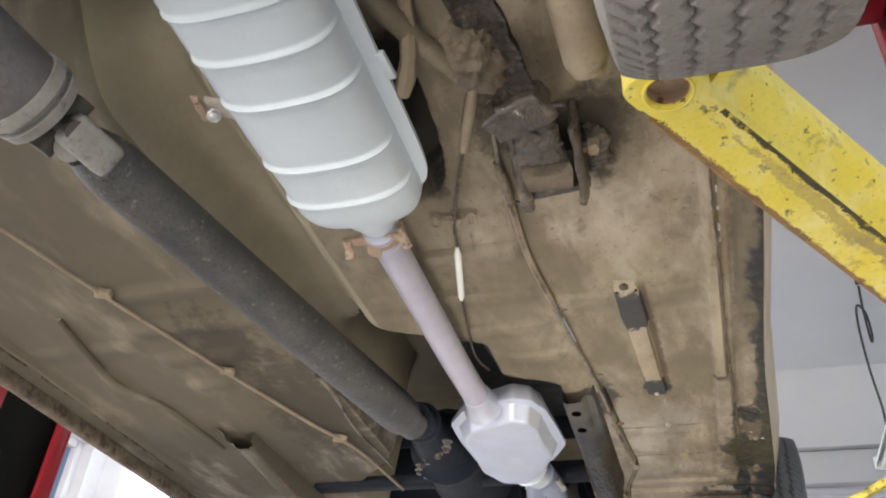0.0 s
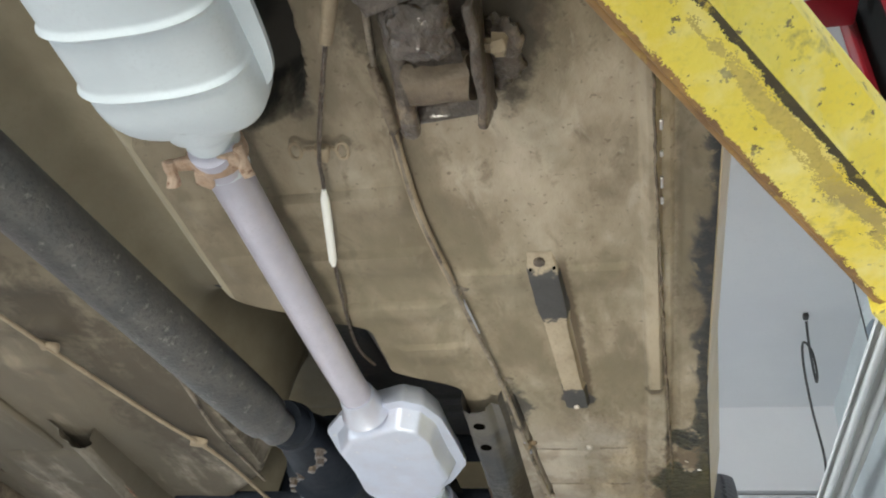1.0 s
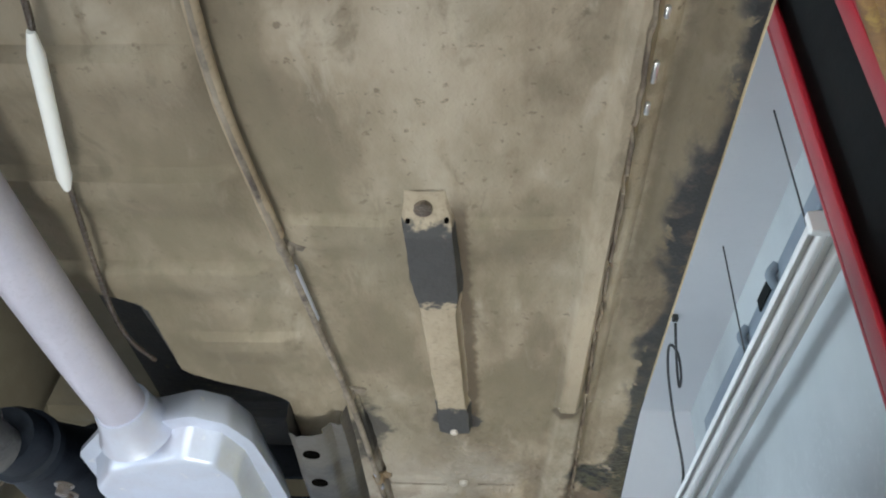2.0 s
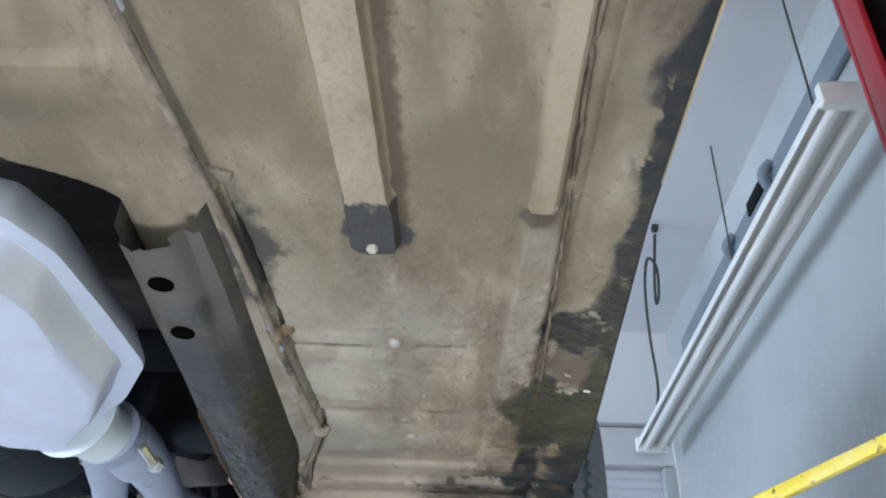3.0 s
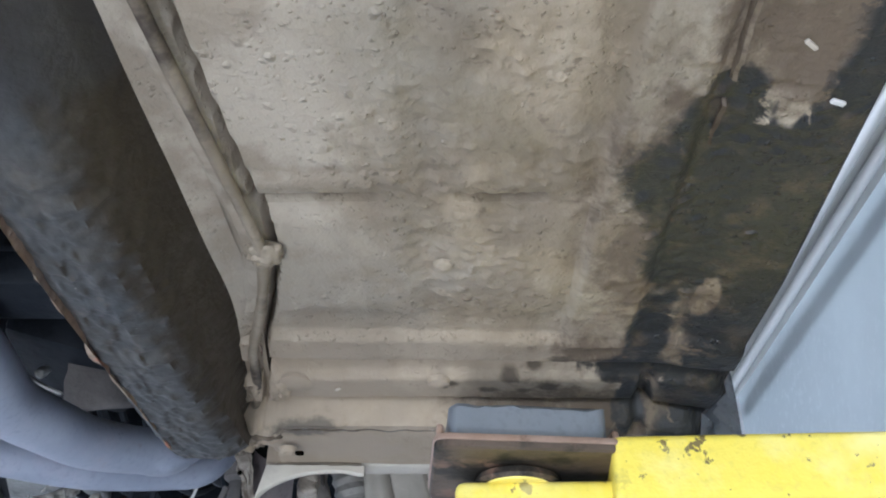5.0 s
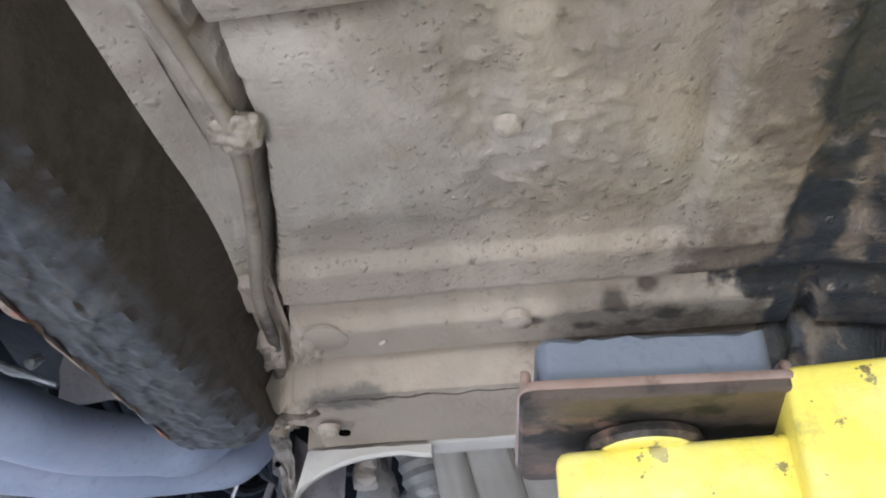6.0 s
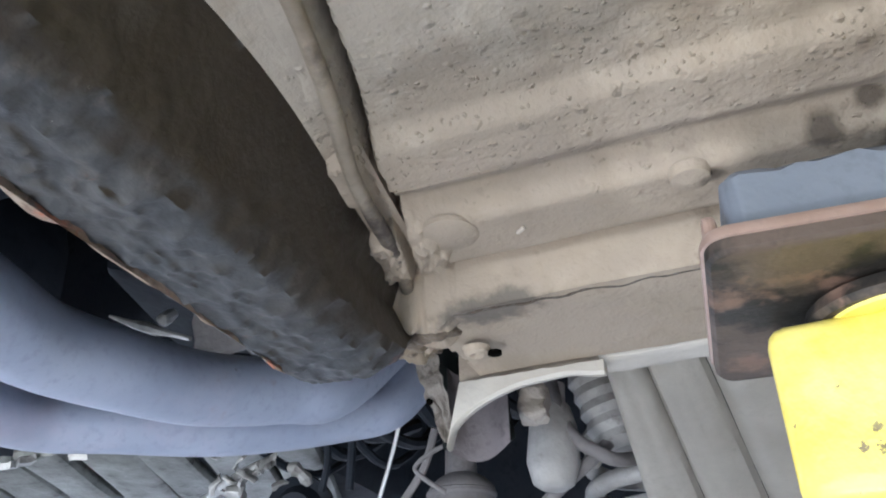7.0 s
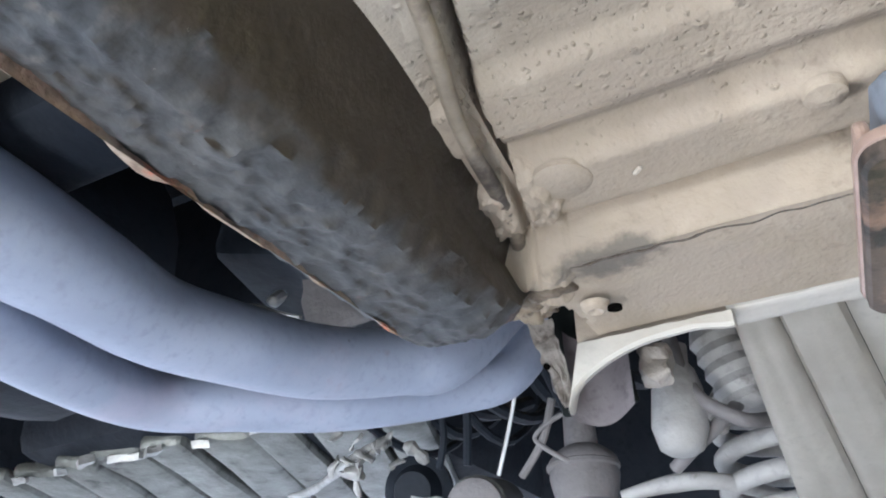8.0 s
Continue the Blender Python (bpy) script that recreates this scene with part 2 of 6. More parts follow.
    links.new(wide.outputs[0], span.inputs[0])
    oil = calc("SUBTRACT", calc("ADD", 1.3, calc("MULTIPLY", calc("SUBTRACT", cloud(26.0, 6.0, 0.65), 0.5), 1.6)), span.outputs["Value"])
    colour = mix(reach(oil, 0.0, 0.5, 0.9), colour, (0.05, 0.042, 0.032))
    # cast shade along the stiffener strip's right side, painted dark brown
    line_x = calc("ADD", 0.190, calc("MULTIPLY", calc("SUBTRACT", sep.outputs["Y"], 1.37), 0.034))
    beside = calc("ABSOLUTE", calc("SUBTRACT", sep.outputs["X"], line_x))
    beside = calc("ADD", beside, calc("MULTIPLY", calc("SUBTRACT", cloud(45.0, 6.0, 0.65), 0.5), 0.022))
    inside = calc("MULTIPLY", reach(sep.outputs["Y"], 1.36, 1.40), reach(sep.outputs["Y"], 1.83, 1.80))
    colour = mix(calc("MULTIPLY", reach(beside, 0.012, 0.004, 0.85), inside), colour, (0.10, 0.075, 0.05))
    end_x, end_y = calc("SUBTRACT", sep.outputs["X"], 0.183), calc("SUBTRACT", sep.outputs["Y"], 1.792)
    end_d = calc("SQRT", calc("ADD", calc("MULTIPLY", end_x, end_x), calc("MULTIPLY", end_y, end_y)))
    end_d = calc("ADD", end_d, calc("MULTIPLY", calc("SUBTRACT", cloud(60.0, 6.0, 0.65), 0.5), 0.03))
    colour = mix(reach(end_d, 0.032, 0.026, 0.85), colour, (0.045, 0.046, 0.05))
    # black splashes beside the rail and round the strip
    bx = calc("ABSOLUTE", calc("SUBTRACT", sep.outputs["X"], 0.072))
    by = calc("ABSOLUTE", calc("SUBTRACT", sep.outputs["Y"], 1.83))
    spot = calc("SUBTRACT", 1.0, calc("ADD", calc("MULTIPLY", bx, 15.0), calc("MULTIPLY", by, 6.5)))
    colour = mix(reach(calc("ADD", spot, calc("MULTIPLY", calc("SUBTRACT", cloud(24.0, 7.0, 0.65), 0.5), 2.0)), 0.30, 0.75, 0.85), colour, (0.045, 0.044, 0.044))
    away, across, far = (nodes.new("ShaderNodeVectorMath") for _ in range(3))
    away.operation, across.operation, far.operation = "SUBTRACT", "DIVIDE", "LENGTH"
    links.new(geo.outputs["Position"], away.inputs[0])
    away.inputs[1].default_value, across.inputs[1].default_value = (0.076, 2.456, 1.768), (0.034, 0.03, 0.0125)
    links.new(away.outputs[0], across.inputs[0])
    links.new(across.outputs[0], far.inputs[0])
    oval = calc("SUBTRACT", calc("ADD", 1.25, calc("MULTIPLY", calc("SUBTRACT", cloud(55.0, 6.0, 0.65), 0.5), 1.3)), far.outputs["Value"])
    colour = mix(reach(oval, 0.05, 0.55, 0.75), colour, (0.085, 0.078, 0.07))
    links.new(colour, bsdf.inputs["Base Color"])
    rough = nodes.new("ShaderNodeMapRange")
    rough.inputs["To Min"].default_value, rough.inputs["To Max"].default_value = 0.82, 0.42
    links.new(coat, rough.inputs["Value"])
    links.new(rough.outputs["Result"], bsdf.inputs["Roughness"])
    b = nodes.new("ShaderNodeBump")
    b.inputs["Strength"].default_value, b.inputs["Distance"].default_value = 0.55, 0.0022
    kept = calc("MULTIPLY", calc("MULTIPLY", reach(cloud(11.0, 4.0, 0.6), 0.40, 0.58), reach(sep.outputs["Y"], 1.65, 1.95)), reach(sep.outputs["Y"], 2.47, 2.36))
    warp = nodes.new("ShaderNodeTexNoise")
    warp.inputs["Scale"].default_value, warp.inputs["Detail"].default_value = 160.0, 3.0
    links.new(geo.outputs["Position"], warp.inputs["Vector"])
    push = nodes.new("ShaderNodeVectorMath")
    push.operation = "MULTIPLY_ADD"
    push.inputs[1].default_value = (0.0055, 0.0055, 0.0055)
    links.new(warp.outputs["Color"], push.inputs[0])
    links.new(geo.outputs["Position"], push.inputs[2])

    def stones(scale, share):
        """Separate grains of uneven size, on a share of the cells."""
        cell = nodes.new("ShaderNodeTexVoronoi")
        cell.inputs["Scale"].default_value = scale
        links.new(push.outputs[0], cell.inputs["Vector"])
        rgb = nodes.new("ShaderNodeSeparateColor")
        links.new(cell.outputs["Color"], rgb.inputs[0])
        reachy = calc("ADD", 0.16, calc("MULTIPLY", rgb.outputs[1], 0.30))
        dome = calc("MAXIMUM", 0.0, calc("SUBTRACT", 1.0, calc("DIVIDE", cell.outputs["Distance"], reachy)))
        return calc("MULTIPLY", calc("MULTIPLY", dome, calc("LESS_THAN", rgb.outputs[0], share)), calc("SUBTRACT", rgb.outputs[2], 0.25))

    relief = calc("MULTIPLY", calc("ADD", stones(120.0, 0.40), calc("ADD", stones(190.0, 0.45), stones(300.0, 0.45))), kept)
    links.new(calc("ADD", calc("MULTIPLY", relief, 5.0), calc("MULTIPLY", cloud(300.0, 3.0, 0.6), 0.7)), b.inputs["Height"])
    links.new(b.outputs["Normal"], bsdf.inputs["Normal"])
    return m


M_UNDER = undercoat()
M_WELD = material("ragged_brown_weld", (0.12, 0.092, 0.065), (0.24, 0.195, 0.14), rough=0.6, scale=30, fine=180, bump=0.4, spots=(0.07, 0.05, 0.035), spot_scale=24, spot_from=0.5, spot_to=0.6)
M_PALE = material("pale_dusty_paint", (0.55, 0.50, 0.45), (0.45, 0.40, 0.34), rough=0.6, scale=20, fine=150, bump=0.2,
                  spots=(0.2, 0.16, 0.12), spot_scale=25, spot_from=0.6, spot_to=0.75)
M_TUNNEL = material("smooth_olive_tunnel", (0.36, 0.315, 0.225), (0.29, 0.25, 0.175), rough=0.6, scale=7, fine=90, bump=0.15, grain=0.05,
                    spots=(0.30, 0.265, 0.19), spot_scale=11, spot_from=0.56, spot_to=0.72)
M_TAN = material("dusty_steel", (0.38, 0.31, 0.22), (0.28, 0.22, 0.15), rough=0.75, scale=14, fine=160, bump=0.35,
                 spots=(0.14, 0.11, 0.08), spot_scale=20, spot_from=0.6, spot_to=0.75)
M_BLACK = material("black_undercoat_and_shade", (0.035, 0.037, 0.042), (0.06, 0.058, 0.055), rough=0.55, scale=20, fine=170, bump=0.5,
                   spots=(0.2, 0.16, 0.11), spot_scale=30, spot_from=0.62, spot_to=0.75)
M_RAIL = material("greased_rail_steel", (0.056, 0.061, 0.069), (0.078, 0.078, 0.079), rough=0.48, scale=18, fine=130, bump=0.26, bump_size=0.004, spec=0.3,
                  spots=(0.050, 0.052, 0.056), spot_scale=45, spot_from=0.50, spot_to=0.66,
                  over=(((0.15, 0.135, 0.12), 60.0, 0.60, 0.72, 0.5), ((0.16, 0.06, 0.04), 30.0, 0.68, 0.74, 0.6), ((0.45, 0.44, 0.42), 150.0, 0.715, 0.74, 0.8)))


def dusted(m, tint, y0, y1):
    """Dry dust that thins out from y0 to y1 with a cloudy border."""
    nodes, links = m.node_tree.nodes, m.node_tree.links
    bsdf = nodes["Principled BSDF"]
    old = bsdf.inputs["Base Color"].links[0].from_socket
    geo, sep, n, mul, r, mix = (nodes.new("ShaderNode" + k) for k in ("NewGeometry", "SeparateXYZ", "TexNoise", "Math", "MapRange", "Mix"))
    n.inputs["Scale"].default_value, n.inputs["Detail"].default_value = 16, 8
    links.new(geo.outputs["Position"], sep.inputs[0])
    links.new(geo.outputs["Position"], n.inputs["Vector"])
    mul.operation = "MULTIPLY_ADD"
    mul.inputs[1].default_value = 1.1
    links.new(n.outputs["Fac"], mul.inputs[0])
    links.new(sep.outputs["Y"], mul.inputs[2])
    r.inputs["From Min"].default_value, r.inputs["From Max"].default_value = y0 + 0.55, y1 + 0.55
    r.inputs["To Min"].default_value, r.inputs["To Max"].default_value = 0.85, 0.0
    links.new(mul.outputs[0], r.inputs["Value"])
    mix.data_type = "RGBA"
    links.new(r.outputs["Result"], mix.inputs[0])
    links.new(old, mix.inputs[6])
    mix.inputs[7].default_value = (*tint, 1)
    links.new(mix.outputs[2], bsdf.inputs["Base Color"])


def laid(m, tint, choose, most=0.95, noise_scale=30.0):
    """A second colour on m; choose gets the node tools and gives its share."""
    nodes, links = m.node_tree.nodes, m.node_tree.links
    bsdf = nodes["Principled BSDF"]
    old = bsdf.inputs["Base Color"].links[0].from_socket
    geo, n, mix = (nodes.new("ShaderNode" + k) for k in ("NewGeometry", "TexNoise", "Mix"))
    n.inputs["Scale"].default_value, n.inputs["Detail"].default_value = noise_scale, 7
    links.new(geo.outputs["Position"], n.inputs["Vector"])

    def split(src):
        sep = nodes.new("ShaderNodeSeparateXYZ")
        links.new(src, sep.inputs[0])
        return sep.outputs

    def calc(op, *args):
        k = nodes.new("ShaderNodeMath")
        k.operation = op
        for sock, v in zip(k.inputs, args):
            if isinstance(v, float):
                sock.default_value = v
            else:
                links.new(v, sock)
        return k.outputs[0]

    def reach(src, lo, hi):
        r = nodes.new("ShaderNodeMapRange")
        r.interpolation_type = "SMOOTHSTEP"
        r.inputs["From Min"].default_value, r.inputs["From Max"].default_value, r.inputs["To Max"].default_value = lo, hi, most
        links.new(src, r.inputs["Value"])
        return r.outputs["Result"]

    mix.data_type = "RGBA"
    links.new(choose(split(geo.outputs["Position"]), split(geo.outputs["Normal"]), n.outputs["Fac"], calc, reach), mix.inputs[0])
    links.new(old, mix.inputs[6])
    mix.inputs[7].default_value = (*tint, 1)
    links.new(mix.outputs[2], bsdf.inputs["Base Color"])


# brown upright faces; the shade on the rail's sides is put into the colour
def shaded_sides(pos, nor, cloud, calc, reach):
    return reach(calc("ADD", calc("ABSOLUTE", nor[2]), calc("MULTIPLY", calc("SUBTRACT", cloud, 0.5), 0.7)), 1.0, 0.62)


def mid_patch(pos, nor, cloud, calc, reach):
    far = calc("ABSOLUTE", calc("SUBTRACT", pos[1], 1.985))
    return reach(calc("ADD", far, calc("MULTIPLY", calc("SUBTRACT", cloud, 0.5), 0.12)), 0.085, 0.045)


laid(M_RAIL, (0.036, 0.0285, 0.021), shaded_sides)
dusted(M_RAIL, (0.110, 0.102, 0.092), 1.84, 2.06)
laid(M_RAIL, (0.045, 0.046, 0.050), mid_patch, 0.7, 22.0)
M_SILVER = material("silver_exhaust_paint", (0.68, 0.745, 0.80), (0.62, 0.685, 0.74), rough=0.52, metal=0.06, scale=9, fine=220, bump=0.04, grain=0.03)
M_CAT = material("bluish_aluminised_steel", (0.60, 0.645, 0.77), (0.54, 0.585, 0.71), rough=0.36, metal=0.40, scale=7, fine=200, bump=0.06, grain=0.03,
                 over=(((0.48, 0.43, 0.47), 5.0, 0.56, 0.68, 0.35), ((0.75, 0.76, 0.8), 40.0, 0.66, 0.70, 0.6)))
M_PIPE = material("violet_grey_pipe", (0.56, 0.54, 0.63), (0.49, 0.48, 0.57), rough=0.42, metal=0.3, scale=14, fine=220, bump=0.15, grain=0.05)
M_HEADER = material("blue_grey_header_paint", (0.285, 0.325, 0.43), (0.34, 0.38, 0.485), rough=0.50, metal=0.15, scale=14, fine=160, bump=0.05, grain=0.03,
                    spots=(0.20, 0.19, 0.20), spot_scale=18, spot_from=0.66, spot_to=0.76, over=(((0.41, 0.40, 0.50), 9.0, 0.55, 0.68, 0.7), ((0.13, 0.12, 0.12), 70.0, 0.70, 0.74, 0.7)))
M_SHAFT = material("driveshaft_steel", (0.068, 0.070, 0.073), (0.105, 0.102, 0.10), rough=0.5, metal=0.2, scale=22, fine=170, bump=0.4,
                   spots=(0.26, 0.25, 0.24), spot_scale=60, spot_from=0.6, spot_to=0.75)
M_RUST = material("pale_rust", (0.40, 0.27, 0.19), (0.46, 0.35, 0.27), rough=0.7, scale=40, fine=200, bump=0.5, spots=(0.16, 0.08, 0.05), spot_scale=50)
M_EDGE = material("scraped_rusty_edge", (0.22, 0.15, 0.11), (0.30, 0.24, 0.19), rough=0.7, scale=30, fine=160, bump=0.6,
                  spots=(0.42, 0.15, 0.09), spot_scale=28, spot_from=0.58, spot_to=0.66)
M_OILY = material("oily_dark_metal", (0.060, 0.047, 0.038), (0.105, 0.083, 0.066), rough=0.33, metal=0.0, scale=25, fine=90, bump=0.9, bump_size=0.006, coat=0.35,
                  spots=(0.22, 0.17, 0.12), spot_scale=18, spot_from=0.58, spot_to=0.7)
M_STAINED = material("stained_pale_bracket", (0.40, 0.365, 0.33), (0.30, 0.27, 0.24), rough=0.6, scale=30, fine=180, bump=0.4, spots=(0.14, 0.12, 0.10), spot_scale=45, spot_from=0.56, spot_to=0.66)
M_FOIL = material("bright_torn_foil", (0.50, 0.50, 0.49), (0.30, 0.30, 0.29), rough=0.4, metal=0.6, scale=40, fine=200, bump=0.4, grain=0.05)
M_MUD = material("brown_caked_mud", (0.17, 0.128, 0.088), (0.10, 0.075, 0.052), rough=0.55, scale=25, fine=150, bump=0.5, spots=(0.06, 0.045, 0.035), spot_scale=22, spot_from=0.56, spot_to=0.68)
# near-black for bay parts; the bay's shade is in this colour
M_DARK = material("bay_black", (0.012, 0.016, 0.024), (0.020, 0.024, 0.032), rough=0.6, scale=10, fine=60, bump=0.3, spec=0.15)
# for holes drawn as black discs; their unlit depth is this colour
M_HOLE = material("unlit_hole", (0.0025, 0.0025, 0.0025), (0.004, 0.0035, 0.003), rough=0.95, scale=10, fine=60, bump=0.0, spec=0.0)
M_CHROME = material("bright_zinc", (0.7, 0.7, 0.7), (0.6, 0.6, 0.6), rough=0.3, metal=0.9, scale=40, fine=200, bump=0.1, grain=0.05)
M_YELLOW = material("chipped_yellow_paint", (0.86, 0.73, 0.13), (0.83, 0.67, 0.07), rough=0.42, scale=12, fine=120, bump=0.25, grain=0.06,
                    spots=(0.17, 0.14, 0.09), spot_scale=9, spot_from=0.60, spot_to=0.70, coat=0.15,
                    over=(((0.12, 0.085, 0.05), 52.0, 0.635, 0.655, 0.9), ((0.90, 0.82, 0.36), 16.0, 0.46, 0.66, 0.65), ((0.66, 0.51, 0.09), 7.0, 0.54, 0.68, 0.35), ((0.16, 0.11, 0.06), 130.0, 0.685, 0.71, 0.8)))
M_RUSTED = material("worn_brown_steel", (0.17, 0.115, 0.09), (0.11, 0.08, 0.065), rough=0.45, metal=0.4, scale=25, fine=180, bump=0.25, bump_size=0.002,
                    spots=(0.04, 0.035, 0.03), spot_scale=15, spot_from=0.55, spot_to=0.62)
M_RUSTEDGE = material("orange_rust_edge", (0.40, 0.23, 0.075), (0.20, 0.115, 0.055), rough=0.6, scale=14, fine=150, bump=0.4, bump_size=0.002,
                      spots=(0.62, 0.45, 0.09), spot_scale=11, spot_from=0.56, spot_to=0.68)
M_CLIP = material("ochre_rusty_clip", (0.27, 0.20, 0.115), (0.15, 0.105, 0.065), rough=0.65, scale=70, fine=220, bump=0.5, spots=(0.06, 0.05, 0.04), spot_scale=60, spot_from=0.55, spot_to=0.64)
M_PLUG = material("dusty_plug_paint", (0.43, 0.40, 0.355), (0.36, 0.33, 0.29), rough=0.75, scale=60, fine=220, bump=0.3)
M_SCUFF = material("scuffed_bare_arm", (0.68, 0.55, 0.13), (0.44, 0.35, 0.13), rough=0.45, metal=0.1, scale=9, fine=160, bump=0.3,
                   spots=(0.62, 0.48, 0.08), spot_scale=30, spot_from=0.60, spot_to=0.66)
M_DARKGREASE = material("dark_grease", (0.10, 0.085, 0.035), (0.06, 0.05, 0.03), rough=0.5, scale=25, fine=160, bump=0.3, spots=(0.7, 0.55, 0.08), spot_scale=35, spot_from=0.58, spot_to=0.64)
M_CUP = material("brown_pad_steel", (0.115, 0.085, 0.066), (0.075, 0.057, 0.045), rough=0.55, metal=0.1, scale=22, fine=180, bump=0.3, bump_size=0.002,
                 spots=(0.020, 0.018, 0.015), spot_scale=13, spot_from=0.45, spot_to=0.52, over=(((0.24, 0.15, 0.11), 18.0, 0.60, 0.66, 0.7),))
M_RIM = material("bare_rubbed_rim", (0.56, 0.42, 0.36), (0.45, 0.32, 0.26), rough=0.32, metal=0.5, scale=30, fine=180, bump=0.3, bump_size=0.002,
                 spots=(0.16, 0.10, 0.075), spot_scale=22, spot_from=0.58, spot_to=0.68)
M_RUBBER = material("grey_blue_rubber", (0.15, 0.17, 0.205), (0.175, 0.195, 0.23), rough=0.55, scale=12, fine=150, bump=0.08, grain=0.05)
M_RED = material("red_lift_paint", (0.34, 0.014, 0.026), (0.28, 0.012, 0.024), rough=0.35, scale=4, fine=90, bump=0.08, coat=0.3, grain=0.05)
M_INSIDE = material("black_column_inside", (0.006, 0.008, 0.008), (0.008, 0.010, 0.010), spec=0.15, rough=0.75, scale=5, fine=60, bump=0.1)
M_TYRE = material("dusty_tyre_rubber", (0.30, 0.28, 0.26), (0.23, 0.215, 0.20), rough=0.85, scale=15, fine=160, bump=0.3)
M_CREAM = material("cream_body_paint", (0.62, 0.52, 0.33), (0.55, 0.45, 0.28), rough=0.35, scale=10, fine=120, bump=0.05, coat=0.3, grain=0.05)
M_WALL = material("pale_blue_grey_paint", (0.505, 0.545, 0.55), (0.40, 0.435, 0.445), rough=0.40, scale=0.9, fine=40, bump=0.08, grain=0.02)
M_WALL_BAND = material("blue_grey_wall_band", (0.21, 0.255, 0.30), (0.18, 0.22, 0.265), rough=0.45, scale=3, fine=60, bump=0.05, grain=0.03)
M_WHITE = material("white_paint", (0.75, 0.755, 0.775), (0.71, 0.715, 0.74), rough=0.5, scale=2.0, fine=50, bump=0.06, grain=0.02)
M_LAMP = material("white_lamp_enamel", (0.88, 0.89, 0.87), (0.84, 0.85, 0.83), spec=0.2, rough=0.6, scale=5, fine=50, bump=0.03, grain=0.02)
M_TUBE = material("frosted_lamp_tube", (0.90, 0.90, 0.88), (0.86, 0.86, 0.84), rough=0.2, scale=5, fine=50, bump=0.0, grain=0.02)
M_SLAT = material("pale_door_slat", (0.70, 0.70, 0.76), (0.66, 0.66, 0.72), rough=0.4, scale=6, fine=80, bump=0.05, grain=0.03, per_piece=0.3)
M_CONCRETE = material("workshop_concrete", (0.40, 0.395, 0.38), (0.32, 0.315, 0.305), rough=0.7, scale=2.0, fine=60, bump=0.2,
                      spots=(0.12, 0.11, 0.10), spot_scale=2.5, spot_from=0.62, spot_to=0.7)
M_CABLE = material("black_cable", (0.03, 0.03, 0.03), (0.05, 0.05, 0.05), rough=0.5, scale=30, fine=100, bump=0.1)
M_CREAMY = material("dusty_pale_sheet", (0.55, 0.525, 0.475), (0.46, 0.435, 0.39), rough=0.6, scale=14, fine=150, bump=0.15, grain=0.05,
                    spots=(0.30, 0.27, 0.23), spot_scale=26, spot_from=0.62, spot_to=0.76)
M_COIL = material("dusty_coil_grey", (0.36, 0.36, 0.36), (0.27, 0.265, 0.26), rough=0.6, scale=18, fine=130, bump=0.3, spots=(0.14, 0.13, 0.125), spot_scale=30, spot_from=0.6, spot_to=0.72)
M_GREYMAUVE = material("dusty_mauve_grey_rubber", (0.17, 0.162, 0.166), (0.12, 0.114, 0.116), rough=0.7, scale=18, fine=130, bump=0.3, spots=(0.10, 0.09, 0.09), spot_scale=30, spot_from=0.6, spot_to=0.72)
M_MAUVE = material("mauve_grey_paint", (0.10, 0.09, 0.098), (0.13, 0.115, 0.122), rough=0.6, scale=15, fine=120, bump=0.2)
M_GREY = material("dusty_grey_part", (0.34, 0.33, 0.31), (0.24, 0.23, 0.21), rough=0.7, scale=18, fine=130, bump=0.3, spots=(0.10, 0.09, 0.085), spot_scale=30, spot_from=0.58, spot_to=0.7)
M_ALLOY = material("dirty_cast_alloy", (0.235, 0.245, 0.23), (0.15, 0.153, 0.145), rough=0.45, metal=0.5, scale=25, fine=150, bump=0.4,
                   spots=(0.05, 0.05, 0.05), spot_scale=25, spot_from=0.58, spot_to=0.7)


def black_ends(pos, nor, cloud, calc, reach):
    y = calc("ADD", pos[1], calc("MULTIPLY", calc("SUBTRACT", cloud, 0.5), 0.05))
    return calc("MAXIMUM", reach(calc("ABSOLUTE", calc("SUBTRACT", y, 1.459)), 0.062, 0.054), reach(y, 1.732, 1.742))


M_STRIP = material("tan_strip", (0.40, 0.335, 0.245), (0.33, 0.275, 0.20), rough=0.75, scale=12, fine=180, bump=0.3, spots=(0.22, 0.175, 0.125), spot_scale=22, spot_from=0.58, spot_to=0.75)
laid(M_STRIP, (0.040, 0.042, 0.047), black_ends, 0.96, 70.0)
M_LINE = material("dusty_pipe", (0.29, 0.25, 0.20), (0.19, 0.158, 0.12), rough=0.6, scale=18, fine=160, bump=0.3, spots=(0.062, 0.050, 0.042), spot_scale=14, spot_from=0.50, spot_to=0.62)


# ---- mesh helpers ----
def put(name, bm, mat, smooth=True):
    me = bpy.data.meshes.new(name)
    bmesh.ops.recalc_face_normals(bm, faces=bm.faces)
    bm.to_mesh(me)
    bm.free()
    me.materials.append(mat)
    if smooth:
        me.polygons.foreach_set("use_smooth", [True] * len(me.polygons))
        me.set_sharp_from_angle(angle=radians(40))
    return new(name, me)


def part(name, bm, mat, parent, label=""):
    ob = put(name, bm, mat)
    ob.parent = parent
    ob.matrix_parent_inverse = parent.matrix_world.inverted()
    if label:
        tagged(ob, label)
    return ob


def root(name, x, y, z, label, category, group="", kind=""):
    ob = new(name)
    ob.location = (x, y, z)
    ob.matrix_world = Matrix.Translation((x, y, z))
    ob.empty_display_size = 0.1
    return tagged(ob, label, category, group, kind)


def structure(name, bm, mat, label, category):
    return tagged(put(name, bm, mat), label, category, kind="structure")


